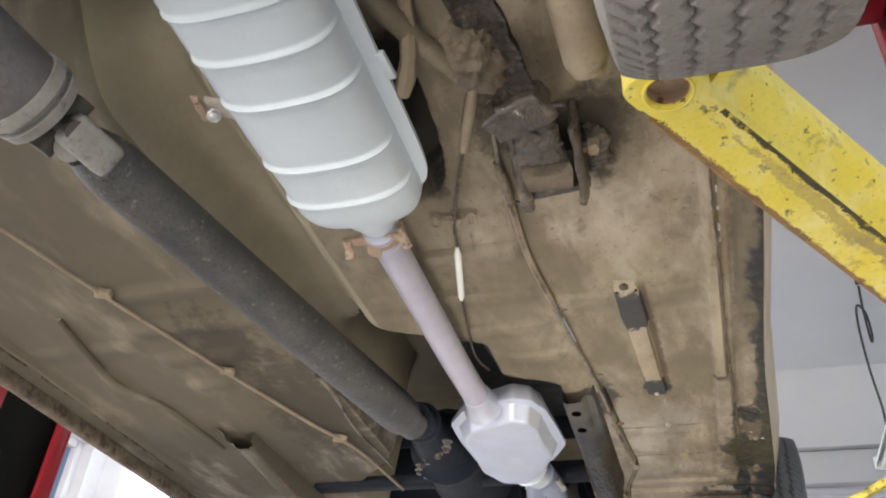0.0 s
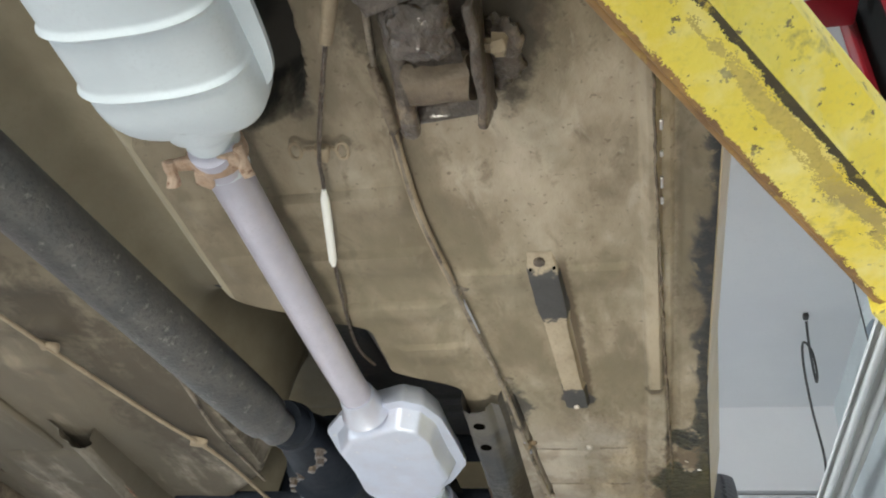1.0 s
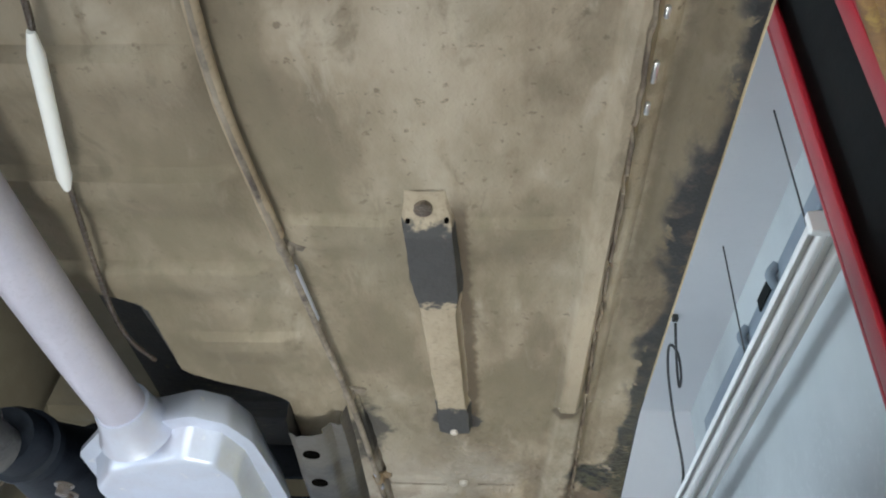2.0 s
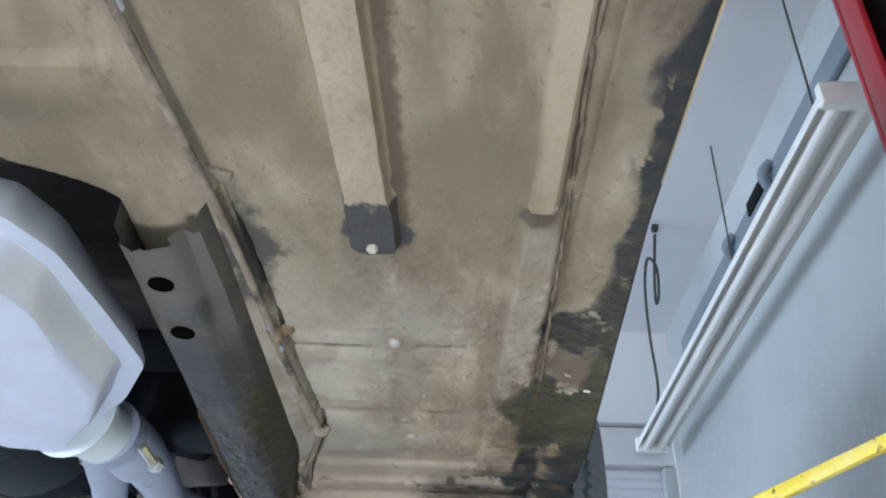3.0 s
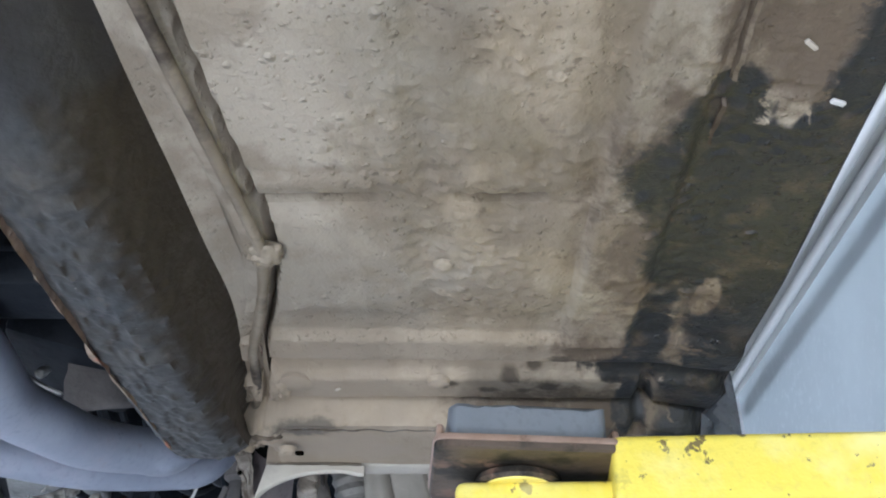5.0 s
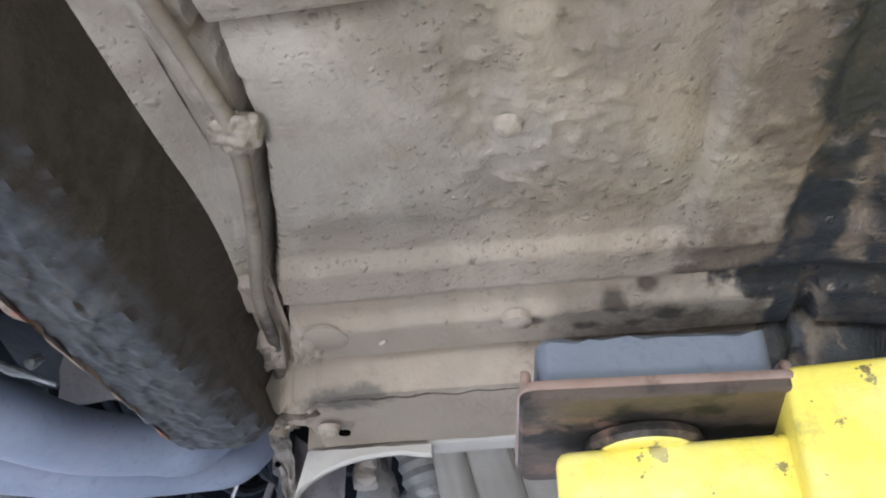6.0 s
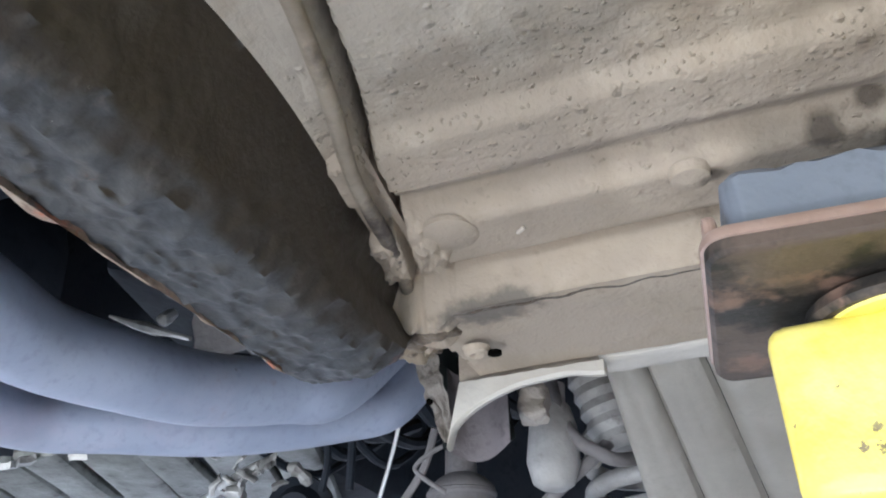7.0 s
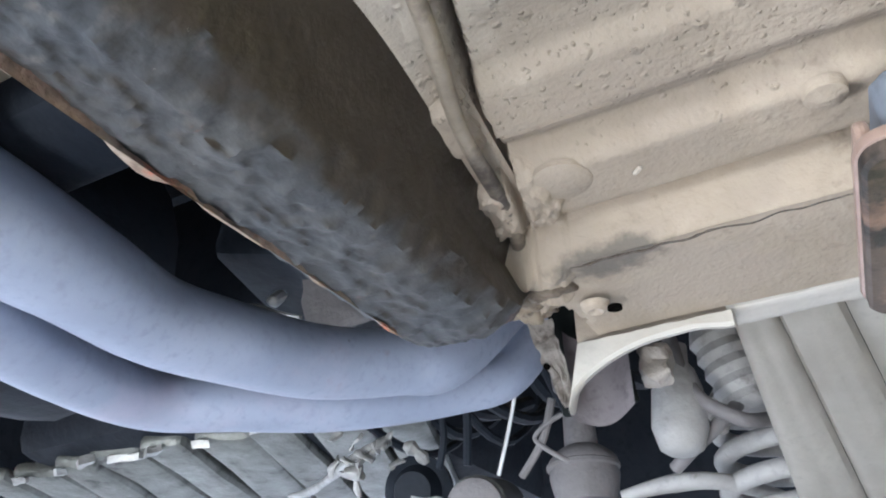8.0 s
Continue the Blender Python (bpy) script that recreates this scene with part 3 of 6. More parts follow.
def box(size, m=None, bevel=0.0, segs=2, bm=None):
    bm = bm or bmesh.new()
    made = bmesh.ops.create_cube(bm, size=1.0, matrix=(m or Matrix()) @ Matrix.Diagonal((*size, 1)))
    if bevel:
        edges = {e for v in made["verts"] for e in v.link_edges}
        bmesh.ops.bevel(bm, geom=list(edges), offset=bevel, segments=segs, affect="EDGES", profile=0.5)
    return bm


def at(x, y, z, rz=0.0, rx=0.0, ry=0.0):
    return pose(x, y, z, rx, ry, rz)


def smooth_line(pts, steps=6):
    pts = [Vector(p) for p in pts]
    out = []
    for i in range(len(pts) - 1):
        a, b = pts[max(i - 1, 0)], pts[i]
        c, d = pts[i + 1], pts[min(i + 2, len(pts) - 1)]
        for k in range(steps):
            t = k / steps
            out.append(0.5 * ((2 * b) + (c - a) * t + (2 * a - 5 * b + 4 * c - d) * t * t + (3 * b - a - 3 * c + d) * t**3))
    return out + [pts[-1]]


def tube(pts, radius, segs=14, bm=None, steps=6, wobble=0.0):
    """A round bar along a smooth line; radius may be a list, one for each given point."""
    bm = bm or bmesh.new()
    line = smooth_line(pts, steps) if len(pts) > 2 else [Vector(pts[0]).lerp(Vector(pts[1]), k / 4) for k in range(5)]
    n = len(line)
    radii = radius if isinstance(radius, (list, tuple)) else [radius] * len(pts)
    up = Vector((0, 0, 1))
    rings = []
    side = None
    for i, p in enumerate(line):
        d = (line[min(i + 1, n - 1)] - line[max(i - 1, 0)]).normalized()
        side = (side - d * side.dot(d)).normalized() if side else d.cross(up if abs(d.z) < 0.9 else Vector((1, 0, 0))).normalized()
        other = d.cross(side)
        f = i / (n - 1) * (len(radii) - 1)
        k = min(int(f), len(radii) - 2)
        r = radii[k] + (radii[k + 1] - radii[k]) * (f - k)
        r *= 1 + wobble * (noise.noise(p * 40))
        rings.append([bm.verts.new(p + r * (math.cos(a) * side + math.sin(a) * other)) for a in (2 * math.pi * j / segs for j in range(segs))])
    for a, b in zip(rings, rings[1:]):
        for j in range(segs):
            bm.faces.new((a[j], a[(j + 1) % segs], b[(j + 1) % segs], b[j]))
    bm.faces.new(rings[0][::-1])
    bm.faces.new(rings[-1])
    return bm


def lathe(profile, m, segs=32, bm=None, cap=True):
    """profile: rows of (along, radius); along is the z of m."""
    bm = bm or bmesh.new()
    rings = []
    for h, r in profile:
        rings.append([bm.verts.new(m @ Vector((r * math.cos(a), r * math.sin(a), h))) for a in (2 * math.pi * j / segs for j in range(segs))])
    for a, b in zip(rings, rings[1:]):
        for j in range(segs):
            bm.faces.new((a[j], a[(j + 1) % segs], b[(j + 1) % segs], b[j]))
    if cap:
        bm.faces.new(rings[0][::-1])
        bm.faces.new(rings[-1])
    return bm


def along(a, b):
    """A pose at a whose z points to b."""
    a, b = Vector(a), Vector(b)
    return Matrix.Translation(a) @ (b - a).to_track_quat("Z", "Y").to_matrix().to_4x4()


def sheet(nx, ny, place, bm=None):
    """A grid of nx by ny cells; place(u, v) gives the corner for u, v in 0 to 1."""
    bm = bm or bmesh.new()
    rows = [[bm.verts.new(place(i / nx, j / ny)) for i in range(nx + 1)] for j in range(ny + 1)]
    for j in range(ny):
        for i in range(nx):
            bm.faces.new((rows[j][i], rows[j][i + 1], rows[j + 1][i + 1], rows[j + 1][i]))
    return bm


def bolt(x, y, z, r=0.008, h=0.006, bm=None, washer=True):
    """A hexagon bolt head that points down."""
    bm = bm or bmesh.new()
    if washer:
        lathe([(0, r * 1.5), (-0.0015, r * 1.5), (-0.002, r * 1.3)], at(x, y, z), 16, bm)
    lathe([(-0.001, r), (-h, r), (-h - 0.001, r * 0.8)], at(x, y, z), 6, bm)
    return bm


def ease(v):
    v = min(max(v, 0.0), 1.0)
    return v * v * (3 - 2 * v)


def band(v, lo, hi, soft):
    return ease((v - lo) / soft + 0.5) * ease((hi - v) / soft + 0.5)


def rugged(bm, size=0.004, scale=45.0):
    """Uneven, dirt-caked edges on a small part."""
    bmesh.ops.subdivide_edges(bm, edges=bm.edges[:], cuts=3, use_grid_fill=True)
    for v in bm.verts:
        v.co += size * noise.noise_vector(v.co * scale)
    return bm


# ---- the room ----
ROOM_X0, ROOM_X1, ROOM_Y0, ROOM_Y1, ROOM_Z = -4.2, 1.41, -2.9, 5.27, 3.62
structure("floor", box((ROOM_X1 - ROOM_X0 + 0.4, ROOM_Y1 - ROOM_Y0 + 0.4, 0.2), at((ROOM_X0 + ROOM_X1) / 2, (ROOM_Y0 + ROOM_Y1) / 2, -0.1)),
          M_CONCRETE, "stained grey concrete workshop floor", "floor")
structure("ceiling", box((ROOM_X1 - ROOM_X0 + 0.4, ROOM_Y1 - ROOM_Y0 + 0.4, 0.15), at((ROOM_X0 + ROOM_X1) / 2, (ROOM_Y0 + ROOM_Y1) / 2, ROOM_Z + 0.075)),
          M_WHITE, "smooth white painted workshop ceiling", "ceiling")
structure("wall_east", box((0.2, ROOM_Y1 - ROOM_Y0 + 0.4, ROOM_Z), at(ROOM_X1 + 0.1, (ROOM_Y0 + ROOM_Y1) / 2, ROOM_Z / 2)), M_WALL,
          "smooth pale blue-grey painted workshop wall", "wall")
WY0, WY1, WZ0, WZ1 = 2.9, 5.1, 2.15, 3.35
GY0, GY1, GZ = -0.4, 2.6, 2.12
bm = box((0.2, GY0 - ROOM_Y0 + 0.2, ROOM_Z), at(ROOM_X0 - 0.1, (ROOM_Y0 - 0.2 + GY0) / 2, ROOM_Z / 2))
box((0.2, GY1 - GY0, ROOM_Z - GZ), at(ROOM_X0 - 0.1, (GY0 + GY1) / 2, (ROOM_Z + GZ) / 2), bm=bm)
box((0.2, WY0 - GY1, ROOM_Z), at(ROOM_X0 - 0.1, (GY1 + WY0) / 2, ROOM_Z / 2), bm=bm)
box((0.2, ROOM_Y1 + 0.2 - WY1, ROOM_Z), at(ROOM_X0 - 0.1, (ROOM_Y1 + 0.2 + WY1) / 2, ROOM_Z / 2), bm=bm)
box((0.2, WY1 - WY0, WZ0), at(ROOM_X0 - 0.1, (WY0 + WY1) / 2, WZ0 / 2), bm=bm)
box((0.2, WY1 - WY0, ROOM_Z - WZ1), at(ROOM_X0 - 0.1, (WY0 + WY1) / 2, (ROOM_Z + WZ1) / 2), bm=bm)
structure("wall_west", bm, M_WHITE,
          "white painted workshop wall with a wide doorway", "wall")
# front wall with a roller door, its lintel above
DOOR_X0, DOOR_X1, DOOR_Z = -2.6, 1.375, 3.10
bm = box((ROOM_X1 - DOOR_X1, 0.2, ROOM_Z), at((ROOM_X1 + DOOR_X1) / 2, ROOM_Y1 + 0.1, ROOM_Z / 2))
box((DOOR_X0 - ROOM_X0, 0.2, ROOM_Z), at((ROOM_X0 + DOOR_X0) / 2, ROOM_Y1 + 0.1, ROOM_Z / 2), bm=bm)
box((DOOR_X1 - DOOR_X0, 0.2, ROOM_Z - DOOR_Z), at((DOOR_X0 + DOOR_X1) / 2, ROOM_Y1 + 0.1, (ROOM_Z + DOOR_Z) / 2), bm=bm)
structure("wall_north", bm, M_WHITE, "white painted end wall round a roller door", "wall")
# rear wall with an open doorway
bm = box((1.0, 0.2, ROOM_Z), at(ROOM_X1 - 0.3, ROOM_Y0 - 0.1, ROOM_Z / 2))
box((1.2, 0.2, ROOM_Z), at(ROOM_X0 + 0.4, ROOM_Y0 - 0.1, ROOM_Z / 2), bm=bm)
box((4.21 - 0.8 + 0.0, 0.2, 0.8), at(-1.495, ROOM_Y0 - 0.1, ROOM_Z - 0.4), bm=bm)
structure("wall_south", bm, M_WHITE, "white painted wall with a wide open doorway", "wall")

window = root("window_1", ROOM_X0 - 0.1, (WY0 + WY1) / 2, WZ0, "wide white-framed workshop window full of daylight", "window", kind="structure")
for yy in (WY0 + 0.03, (WY0 + WY1) / 2, WY1 - 0.03):
    part("window_frame", box((0.06, 0.06, WZ1 - WZ0), at(ROOM_X0 - 0.13, yy, (WZ0 + WZ1) / 2), 0.006), M_WHITE, window)
for zz in (WZ0 + 0.03, WZ1 - 0.03):
    part("window_frame", box((0.058, WY1 - WY0 - 0.12, 0.058), at(ROOM_X0 - 0.13, (WY0 + WY1) / 2, zz), 0.006), M_WHITE, window)

door = root("door_1", (DOOR_X0 + DOOR_X1) / 2, ROOM_Y1 + 0.12, 0, "closed pale grey roller door of narrow horizontal slats", "door", kind="structure")
part("shutter_box", box((DOOR_X1 - DOOR_X0, 0.10, 0.20), at((DOOR_X0 + DOOR_X1) / 2, ROOM_Y1 + 0.09, 2.99), 0.006), M_WHITE, door)
for gx in (DOOR_X0 + 0.03, DOOR_X1 - 0.03):
    part("guide_rail", box((0.06, 0.07, 2.88), at(gx, ROOM_Y1 + 0.055, 1.44), 0.008), M_WALL, door)
bm = sheet(1, 6, lambda u, v: ((u - 0.5) * (DOOR_X1 - DOOR_X0 - 0.12), -0.012 * math.sin(math.pi * v), (v - 0.5) * 0.047))
slat = part("slat", bm, M_SLAT, door)
slat.matrix_basis = at((DOOR_X0 + DOOR_X1) / 2, ROOM_Y1 + 0.10, 2.865)
for k in range(1, 60):
    o = slat.copy()
    scene.collection.objects.link(o)
    o.matrix_basis = at((DOOR_X0 + DOOR_X1) / 2, ROOM_Y1 + 0.10, 2.865 - 0.048 * k)

# fluorescent lamp hung on wires along the wall
LX, LZ, LY0, LY1 = 1.245, 2.93, 2.76, 5.2
lamp = root("hanging_batten_lamp", LX, LY0, LZ, "white twin-tube batten lamp hung on thin wires below the ceiling", "ceiling lamp")
prof = [(-0.076, -0.004), (-0.078, 0.000), (-0.062, 0.050), (-0.055, 0.055), (0.055, 0.055), (0.062, 0.050), (0.078, 0.000), (0.076, -0.004), (0.055, 0.030), (-0.055, 0.030)]
bm = bmesh.new()
ends = [[bm.verts.new((LX + a, y, LZ + b)) for a, b in prof] for y in (LY0, LY1)]
for k in range(10):
    bm.faces.new((ends[0][k], ends[0][(k + 1) % 10], ends[1][(k + 1) % 10], ends[1][k]))
part("reflector", bm, M_LAMP, lamp)
for dx in (-0.034, 0.034):
    part("tube", lathe([(0, 0.019), (LY1 - LY0 - 0.06, 0.019)], along((LX + dx, LY0 + 0.03, LZ + 0.002), (LX + dx, LY1, LZ + 0.002)), 16), M_TUBE, lamp)
for yy in (LY0 + 0.016, LY1 - 0.016):
    part("end_cap", box((0.16, 0.034, 0.075), at(LX, yy, LZ + 0.018), 0.008), M_LAMP, lamp)
for yy in (2.95, 3.74):
    part("hanger_wire", tube([(LX, yy, LZ + 0.05), (LX + 0.003, yy, ROOM_Z)], 0.0035, 8), M_CABLE, lamp)
cord = root("power_cord", 1.2, 4.42, ROOM_Z, "thin black power cord hanging from a ceiling socket to the lamp", "cable")
part("plug", box((0.028, 0.034, 0.03), at(1.14, 4.28, ROOM_Z - 0.015), 0.006), M_CABLE, cord)
part("wire", tube([(1.14, 4.29, 3.58), (1.155, 4.40, 3.52), (1.19, 4.58, 3.48), (1.21, 4.66, 3.44), (1.20, 4.56, 3.44), (1.17, 4.44, 3.50), (1.14, 4.46, 3.56), (1.15, 4.60, 3.50), (1.17, 4.70, 3.30), (1.20, 4.78, 3.06), (1.21, 4.95, 2.98)], 0.0065, 8), M_CABLE, cord)
# shallow blue-grey band on the wall behind the lamp
duct = root("wall_band", ROOM_X1, 3.9, 3.2, "shallow blue-grey band fixed along the wall", "duct")
part("casing", box((0.03, 2.3, 0.10), at(ROOM_X1 - 0.015, 3.78, 3.35), 0.014, 3), M_WALL_BAND, duct)
part("grille", box((0.012, 0.17, 0.06), at(ROOM_X1 - 0.033, 3.74, 3.37), 0.004), M_INSIDE, duct)
for yy in (3.56, 4.02):
    part("elbow", tube([(ROOM_X1 - 0.03, yy, 3.39), (ROOM_X1 - 0.06, yy + 0.02, 3.35), (ROOM_X1 - 0.03, yy + 0.05, 3.31)], 0.02, 12), M_WALL_BAND, duct)

# unseen lamp on a stand, added to light the underside
wx, wy, wz = ADDED_LAMP
work = root("added_lamp", wx, wy, 0, "small black added lamp on a stand, unseen under the car", "work lamp")
part("case", box((0.30, 0.24, 0.05), look(ADDED_LAMP, ADDED_AIM) @ at(0, 0, 0.035), 0.012), M_CABLE, work)
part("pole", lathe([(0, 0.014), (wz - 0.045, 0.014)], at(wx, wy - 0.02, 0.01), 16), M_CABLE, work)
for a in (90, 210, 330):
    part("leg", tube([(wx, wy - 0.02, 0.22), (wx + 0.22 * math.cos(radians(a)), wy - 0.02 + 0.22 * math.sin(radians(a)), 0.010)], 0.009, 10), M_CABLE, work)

# ---- the lift ----
lift = root("two_post_car_lift", 1.15, 2.15, 0, "red two-post car lift with worn yellow swing arms under the car", "car lift")


def column(x, facing):
    """A steel channel open towards the car, with lips on its open side."""
    c = part("column", box((0.30, 0.012, 3.50), at(x + facing * -0.15, 1.956, 1.75), 0.003), M_RED, lift)
    part("column_flange", box((0.30, 0.012, 3.50), at(x + facing * -0.15, 2.344, 1.75), 0.003), M_RED, c)
    part("column_back", box((0.012, 0.376, 3.50), at(x + facing * -0.294, 2.15, 1.75), 0.003), M_RED, c)
    for yy in (1.992, 2.308):
        part("column_lip", box((0.014, 0.056, 3.50), at(x - facing * 0.007, yy, 1.75), 0.003), M_RED, c)
    # solid near-black block drawn for the channel's dark inside
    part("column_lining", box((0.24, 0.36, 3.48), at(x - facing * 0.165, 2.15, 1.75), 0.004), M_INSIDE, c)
    part("base_plate", box((0.45, 0.55, 0.02), at(x - facing * 0.15, 2.15, 0.01), 0.004), M_RED, c)


column(1.0, -1)
column(-1.86, 1)
part("hydraulic_line", lathe([(0, 0.010), (0.004, 0.014), (0.012, 0.014), (0.014, 0.011), (0.42, 0.011)], along((0.615, 2.125, 3.284), (1.03, 2.06, 3.284)), 20), M_CHROME, lift)
part("crossbeam", box((2.86, 0.20, 0.20), at(-0.43, 2.13, 3.40), 0.012), M_RED, lift)
carriage = part("carriage", box((0.14, 0.34, 0.44), at(1.00, 2.13, 1.72), 0.012), M_YELLOW, lift)


# rear arm, a bent-plate section with an empty pad socket at its tip
T, ALONG, SIDE = Vector((0.278, 0.812)), Vector((0.550, 0.835)), Vector((0.835, -0.550))


def arm_loft(profile, u0, u1, bend=0.0, steps=12):
    bm = bmesh.new()
    rows = []
    for k in range(steps + 1):
        u = u0 + (u1 - u0) * k / steps
        rows.append([bm.verts.new((*(T + ALONG * u + SIDE * (v * (1 + bend * u))), z)) for v, z in profile])
    n = len(profile)
    for a, b in zip(rows, rows[1:]):
        for j in range(n):
            bm.faces.new((a[j], a[(j + 1) % n], b[(j + 1) % n], b[j]))
    bm.faces.new(rows[0])
    bm.faces.new(rows[-1])
    return bm


ARM = [(-0.043, 1.752), (-0.043, 1.684), (-0.040, 1.680), (0.028, 1.680), (0.031, 1.682), (0.034, 1.690), (0.062, 1.708), (0.067, 1.714), (0.067, 1.752)]
fine_arm = []
for (v0, z0), (v1, z1), cells in zip(ARM, ARM[1:], (2, 1, 56, 1, 1, 12, 1, 2)):
    fine_arm += [(v0 + (v1 - v0) * c / cells, z0 + (z1 - z0) * c / cells) for c in range(cells)]
arm = part("swing_arm", arm_loft(fine_arm + [ARM[-1]], 0.034, 0.80, 0.35, 420), M_YELLOW, lift, "chipped yellow steel swing arm")
for f in arm.data.polygons:
    c = f.center
    d = Vector((c.x, c.y)) - T
    u, v = d.dot(ALONG), d.dot(SIDE)
    v /= 1 + 0.35 * u
    n1, n2 = noise.noise(Vector((u * 14, v * 60, 2))), noise.noise(Vector((u * 60, v * 160, 7))) + 0.45 * noise.cell(Vector((u * 900, v * 900, 3)))
    if c.z < 1.6805 and u > 0.07:
        if abs(v - 0.008 + 0.006 * n1) < 0.013 * ease((u - 0.08) / 0.16) + 0.009 * n1 + 0.008 * n2 - 0.004:
            f.material_index = 1
        if v > 0.021 + 0.004 * n1 + 0.004 * n2:
            f.material_index = 2
    if v < -0.036 + 0.004 * n2 and c.z < 1.70:
        f.material_index = 3
for extra in (M_SCUFF, M_DARKGREASE, M_RUSTEDGE):
    arm.data.materials.append(extra)
part("sleeve", arm_loft([(-0.052, 1.762), (-0.052, 1.672), (-0.048, 1.668), (0.036, 1.668), (0.080, 1.700), (0.080, 1.762)], 0.62, 1.30, 0.25), M_YELLOW, arm)
rod = [(*(T + ALONG * u + SIDE * (-0.046 - 0.006 * u)), 1.690) for u in (0.03, 0.62)]
part("edge_strip", tube(rod, 0.0065, 10, wobble=0.2), M_RUSTEDGE, arm, "orange-brown rusty rolled edge")
m = at(T.x, T.y, 1.68)
bm = bmesh.new()
rows = []
for k in range(64):
    a = 2 * math.pi * k / 64
    ca, sa = math.cos(a), math.sin(a)
    out = 0.0445 / (abs(ca) ** 4 + abs(sa) ** 4) ** 0.25 * (1.0 if ca < 0 else 0.93)
    rows.append([bm.verts.new((*(T + ALONG * (r * ca) + SIDE * (r * sa)), z)) for r, z in ((0.025, 1.74), (0.025, 1.681), (0.0262, 1.6785), (out - 0.002, 1.6785), (out, 1.681), (out, 1.74))])
for a, b in zip(rows, rows[1:] + rows[:1]):
    for j in range(6):
        bm.faces.new((a[j], a[(j + 1) % 6], b[(j + 1) % 6], b[j]))
part("socket", bm, M_YELLOW, arm)
part("socket_bore", lathe([(0.004, 0.0246), (0.058, 0.0246)], m, 36, cap=False), M_RUST, arm)
part("socket_lip", lathe([(0.002, 0.0265), (-0.004, 0.0270), (-0.005, 0.0285), (-0.004, 0.0305), (0.002, 0.0315)], m, 36, cap=False), M_YELLOW, arm)
part("socket_plug", lathe([(0, 0.0255), (0.012, 0.0255)], m @ at(0, 0, 0.022), 24), M_RUST, arm)
# front arm, with its pad
bm = box((0.24, 0.075, 0.066), at(0.330, 2.402, 1.665, -4), 0.007, 3)
arm = part("swing_arm", bm, M_YELLOW, lift, "chipped yellow steel swing arm")
part("sleeve", box((0.68, 0.115, 0.105), at(0.662, 2.365, 1.668, -5), 0.006, 3), M_YELLOW, arm)
PAD = at(0.257, 2.396, -0.006, 4)


def rounded_block(levels, wide, deep, r, m):
    """A block with rounded upright corners; levels: (inset, z) from the top ring round to the last."""
    bm = bmesh.new()
    rows = []
    for inset, z in levels:
        row = []
        rr = max(0.002, r - inset)
        for sx, sy, a0 in ((1, 1, 0), (-1, 1, 90), (-1, -1, 180), (1, -1, 270)):
            for k in range(9):
                a = radians(a0 + 90 * k / 8)
                px, py = sx * (wide / 2 - inset - rr) + rr * math.cos(a), sy * (deep / 2 - inset - rr) + rr * math.sin(a)
                w = 0.0012 * noise.noise(Vector((px * 70, py * 70, z * 70)))
                row.append(bm.verts.new(m @ Vector((px + w, py + w, z + w))))
        rows.append(row)
    for a, b in zip(rows, rows[1:]):
        for j in range(36):
            bm.faces.new((a[j], a[(j + 1) % 36], b[(j + 1) % 36], b[j]))
    bm.faces.new(rows[0])
    bm.faces.new(rows[-1])
    return bm


part("pad_pin", lathe([(0.0, 0.020), (0.001, 0.0255), (0.004, 0.0265), (0.006, 0.024)], at(0.255, 2.388, 1.6955), 32), M_YELLOW, arm)
part("pin_collar", lathe([(0.0, 0.025), (0.0005, 0.031), (0.003, 0.033), (0.008, 0.031), (0.008, 0.020)], at(0.255, 2.392, 1.6975), 32), M_CUP, arm, "rusty collar round the pad pin")
pad = part("pad_cup", rounded_block([(0.006, 1.7195), (0.0, 1.7195), (0.0, 1.7150), (0.0015, 1.7135)], 0.135, 0.126, 0.011, PAD), M_CUP, arm, "worn brown steel pad cup")
part("cup_rim", rounded_block([(0.0045, 1.7225), (0.003, 1.7240), (0.0, 1.7238), (-0.0012, 1.7220), (-0.0010, 1.7195), (0.001, 1.7188)], 0.135, 0.126, 0.011, PAD), M_RIM, pad, "bare pinkish worn rim")
bm = rounded_block([(0.003, 1.7500), (0.0, 1.7475), (0.0, 1.7195)], 0.115, 0.112, 0.008, PAD)
bmesh.ops.subdivide_edges(bm, edges=[e for e in bm.edges if e.calc_length() > 0.03], cuts=14)
for q in bm.verts:
    if q.co.z > 1.732:
        q.co.z += 0.0035 * noise.noise(q.co * 60) + 0.002 * noise.noise(q.co * 150)
part("pad_rubber", bm, M_RUBBER, pad, "grey-blue rubber block with a chewed upper edge")
for sx in (-1, 1):
    part("side_lip", rugged(box((0.0055, 0.108, 0.013), PAD @ at(sx * 0.0632, 0.0, 1.7275), 0.002), 0.0012, 90), M_RIM, pad)
part("weld_line", rugged(box((0.010, 0.125, 0.004), at(0.545, 2.375, 1.614, -5), 0.001), 0.003, 90), M_RUSTED, arm, "dark line of chipped paint across the arm")
part("brace_bar", box((0.43, 0.018, 0.020), along((0.775, 2.27, 1.7985), (0.95, 2.21, 1.872)) @ pose(0, 0, 0, 0, 90, 0), 0.003), M_YELLOW, arm)

# ---- the car: underside ----
LINE = [(0.040, 0.88), (0.020, 1.02), (0.017, 1.12), (0.014, 1.26), (0.032, 1.455), (0.058, 1.725), (0.068, 1.91), (0.071, 1.99), (0.079, 2.10), (0.086, 2.19), (0.084, 2.225), (0.069, 2.29), (0.051, 2.35), (0.040, 2.42), (0.026, 2.47)]


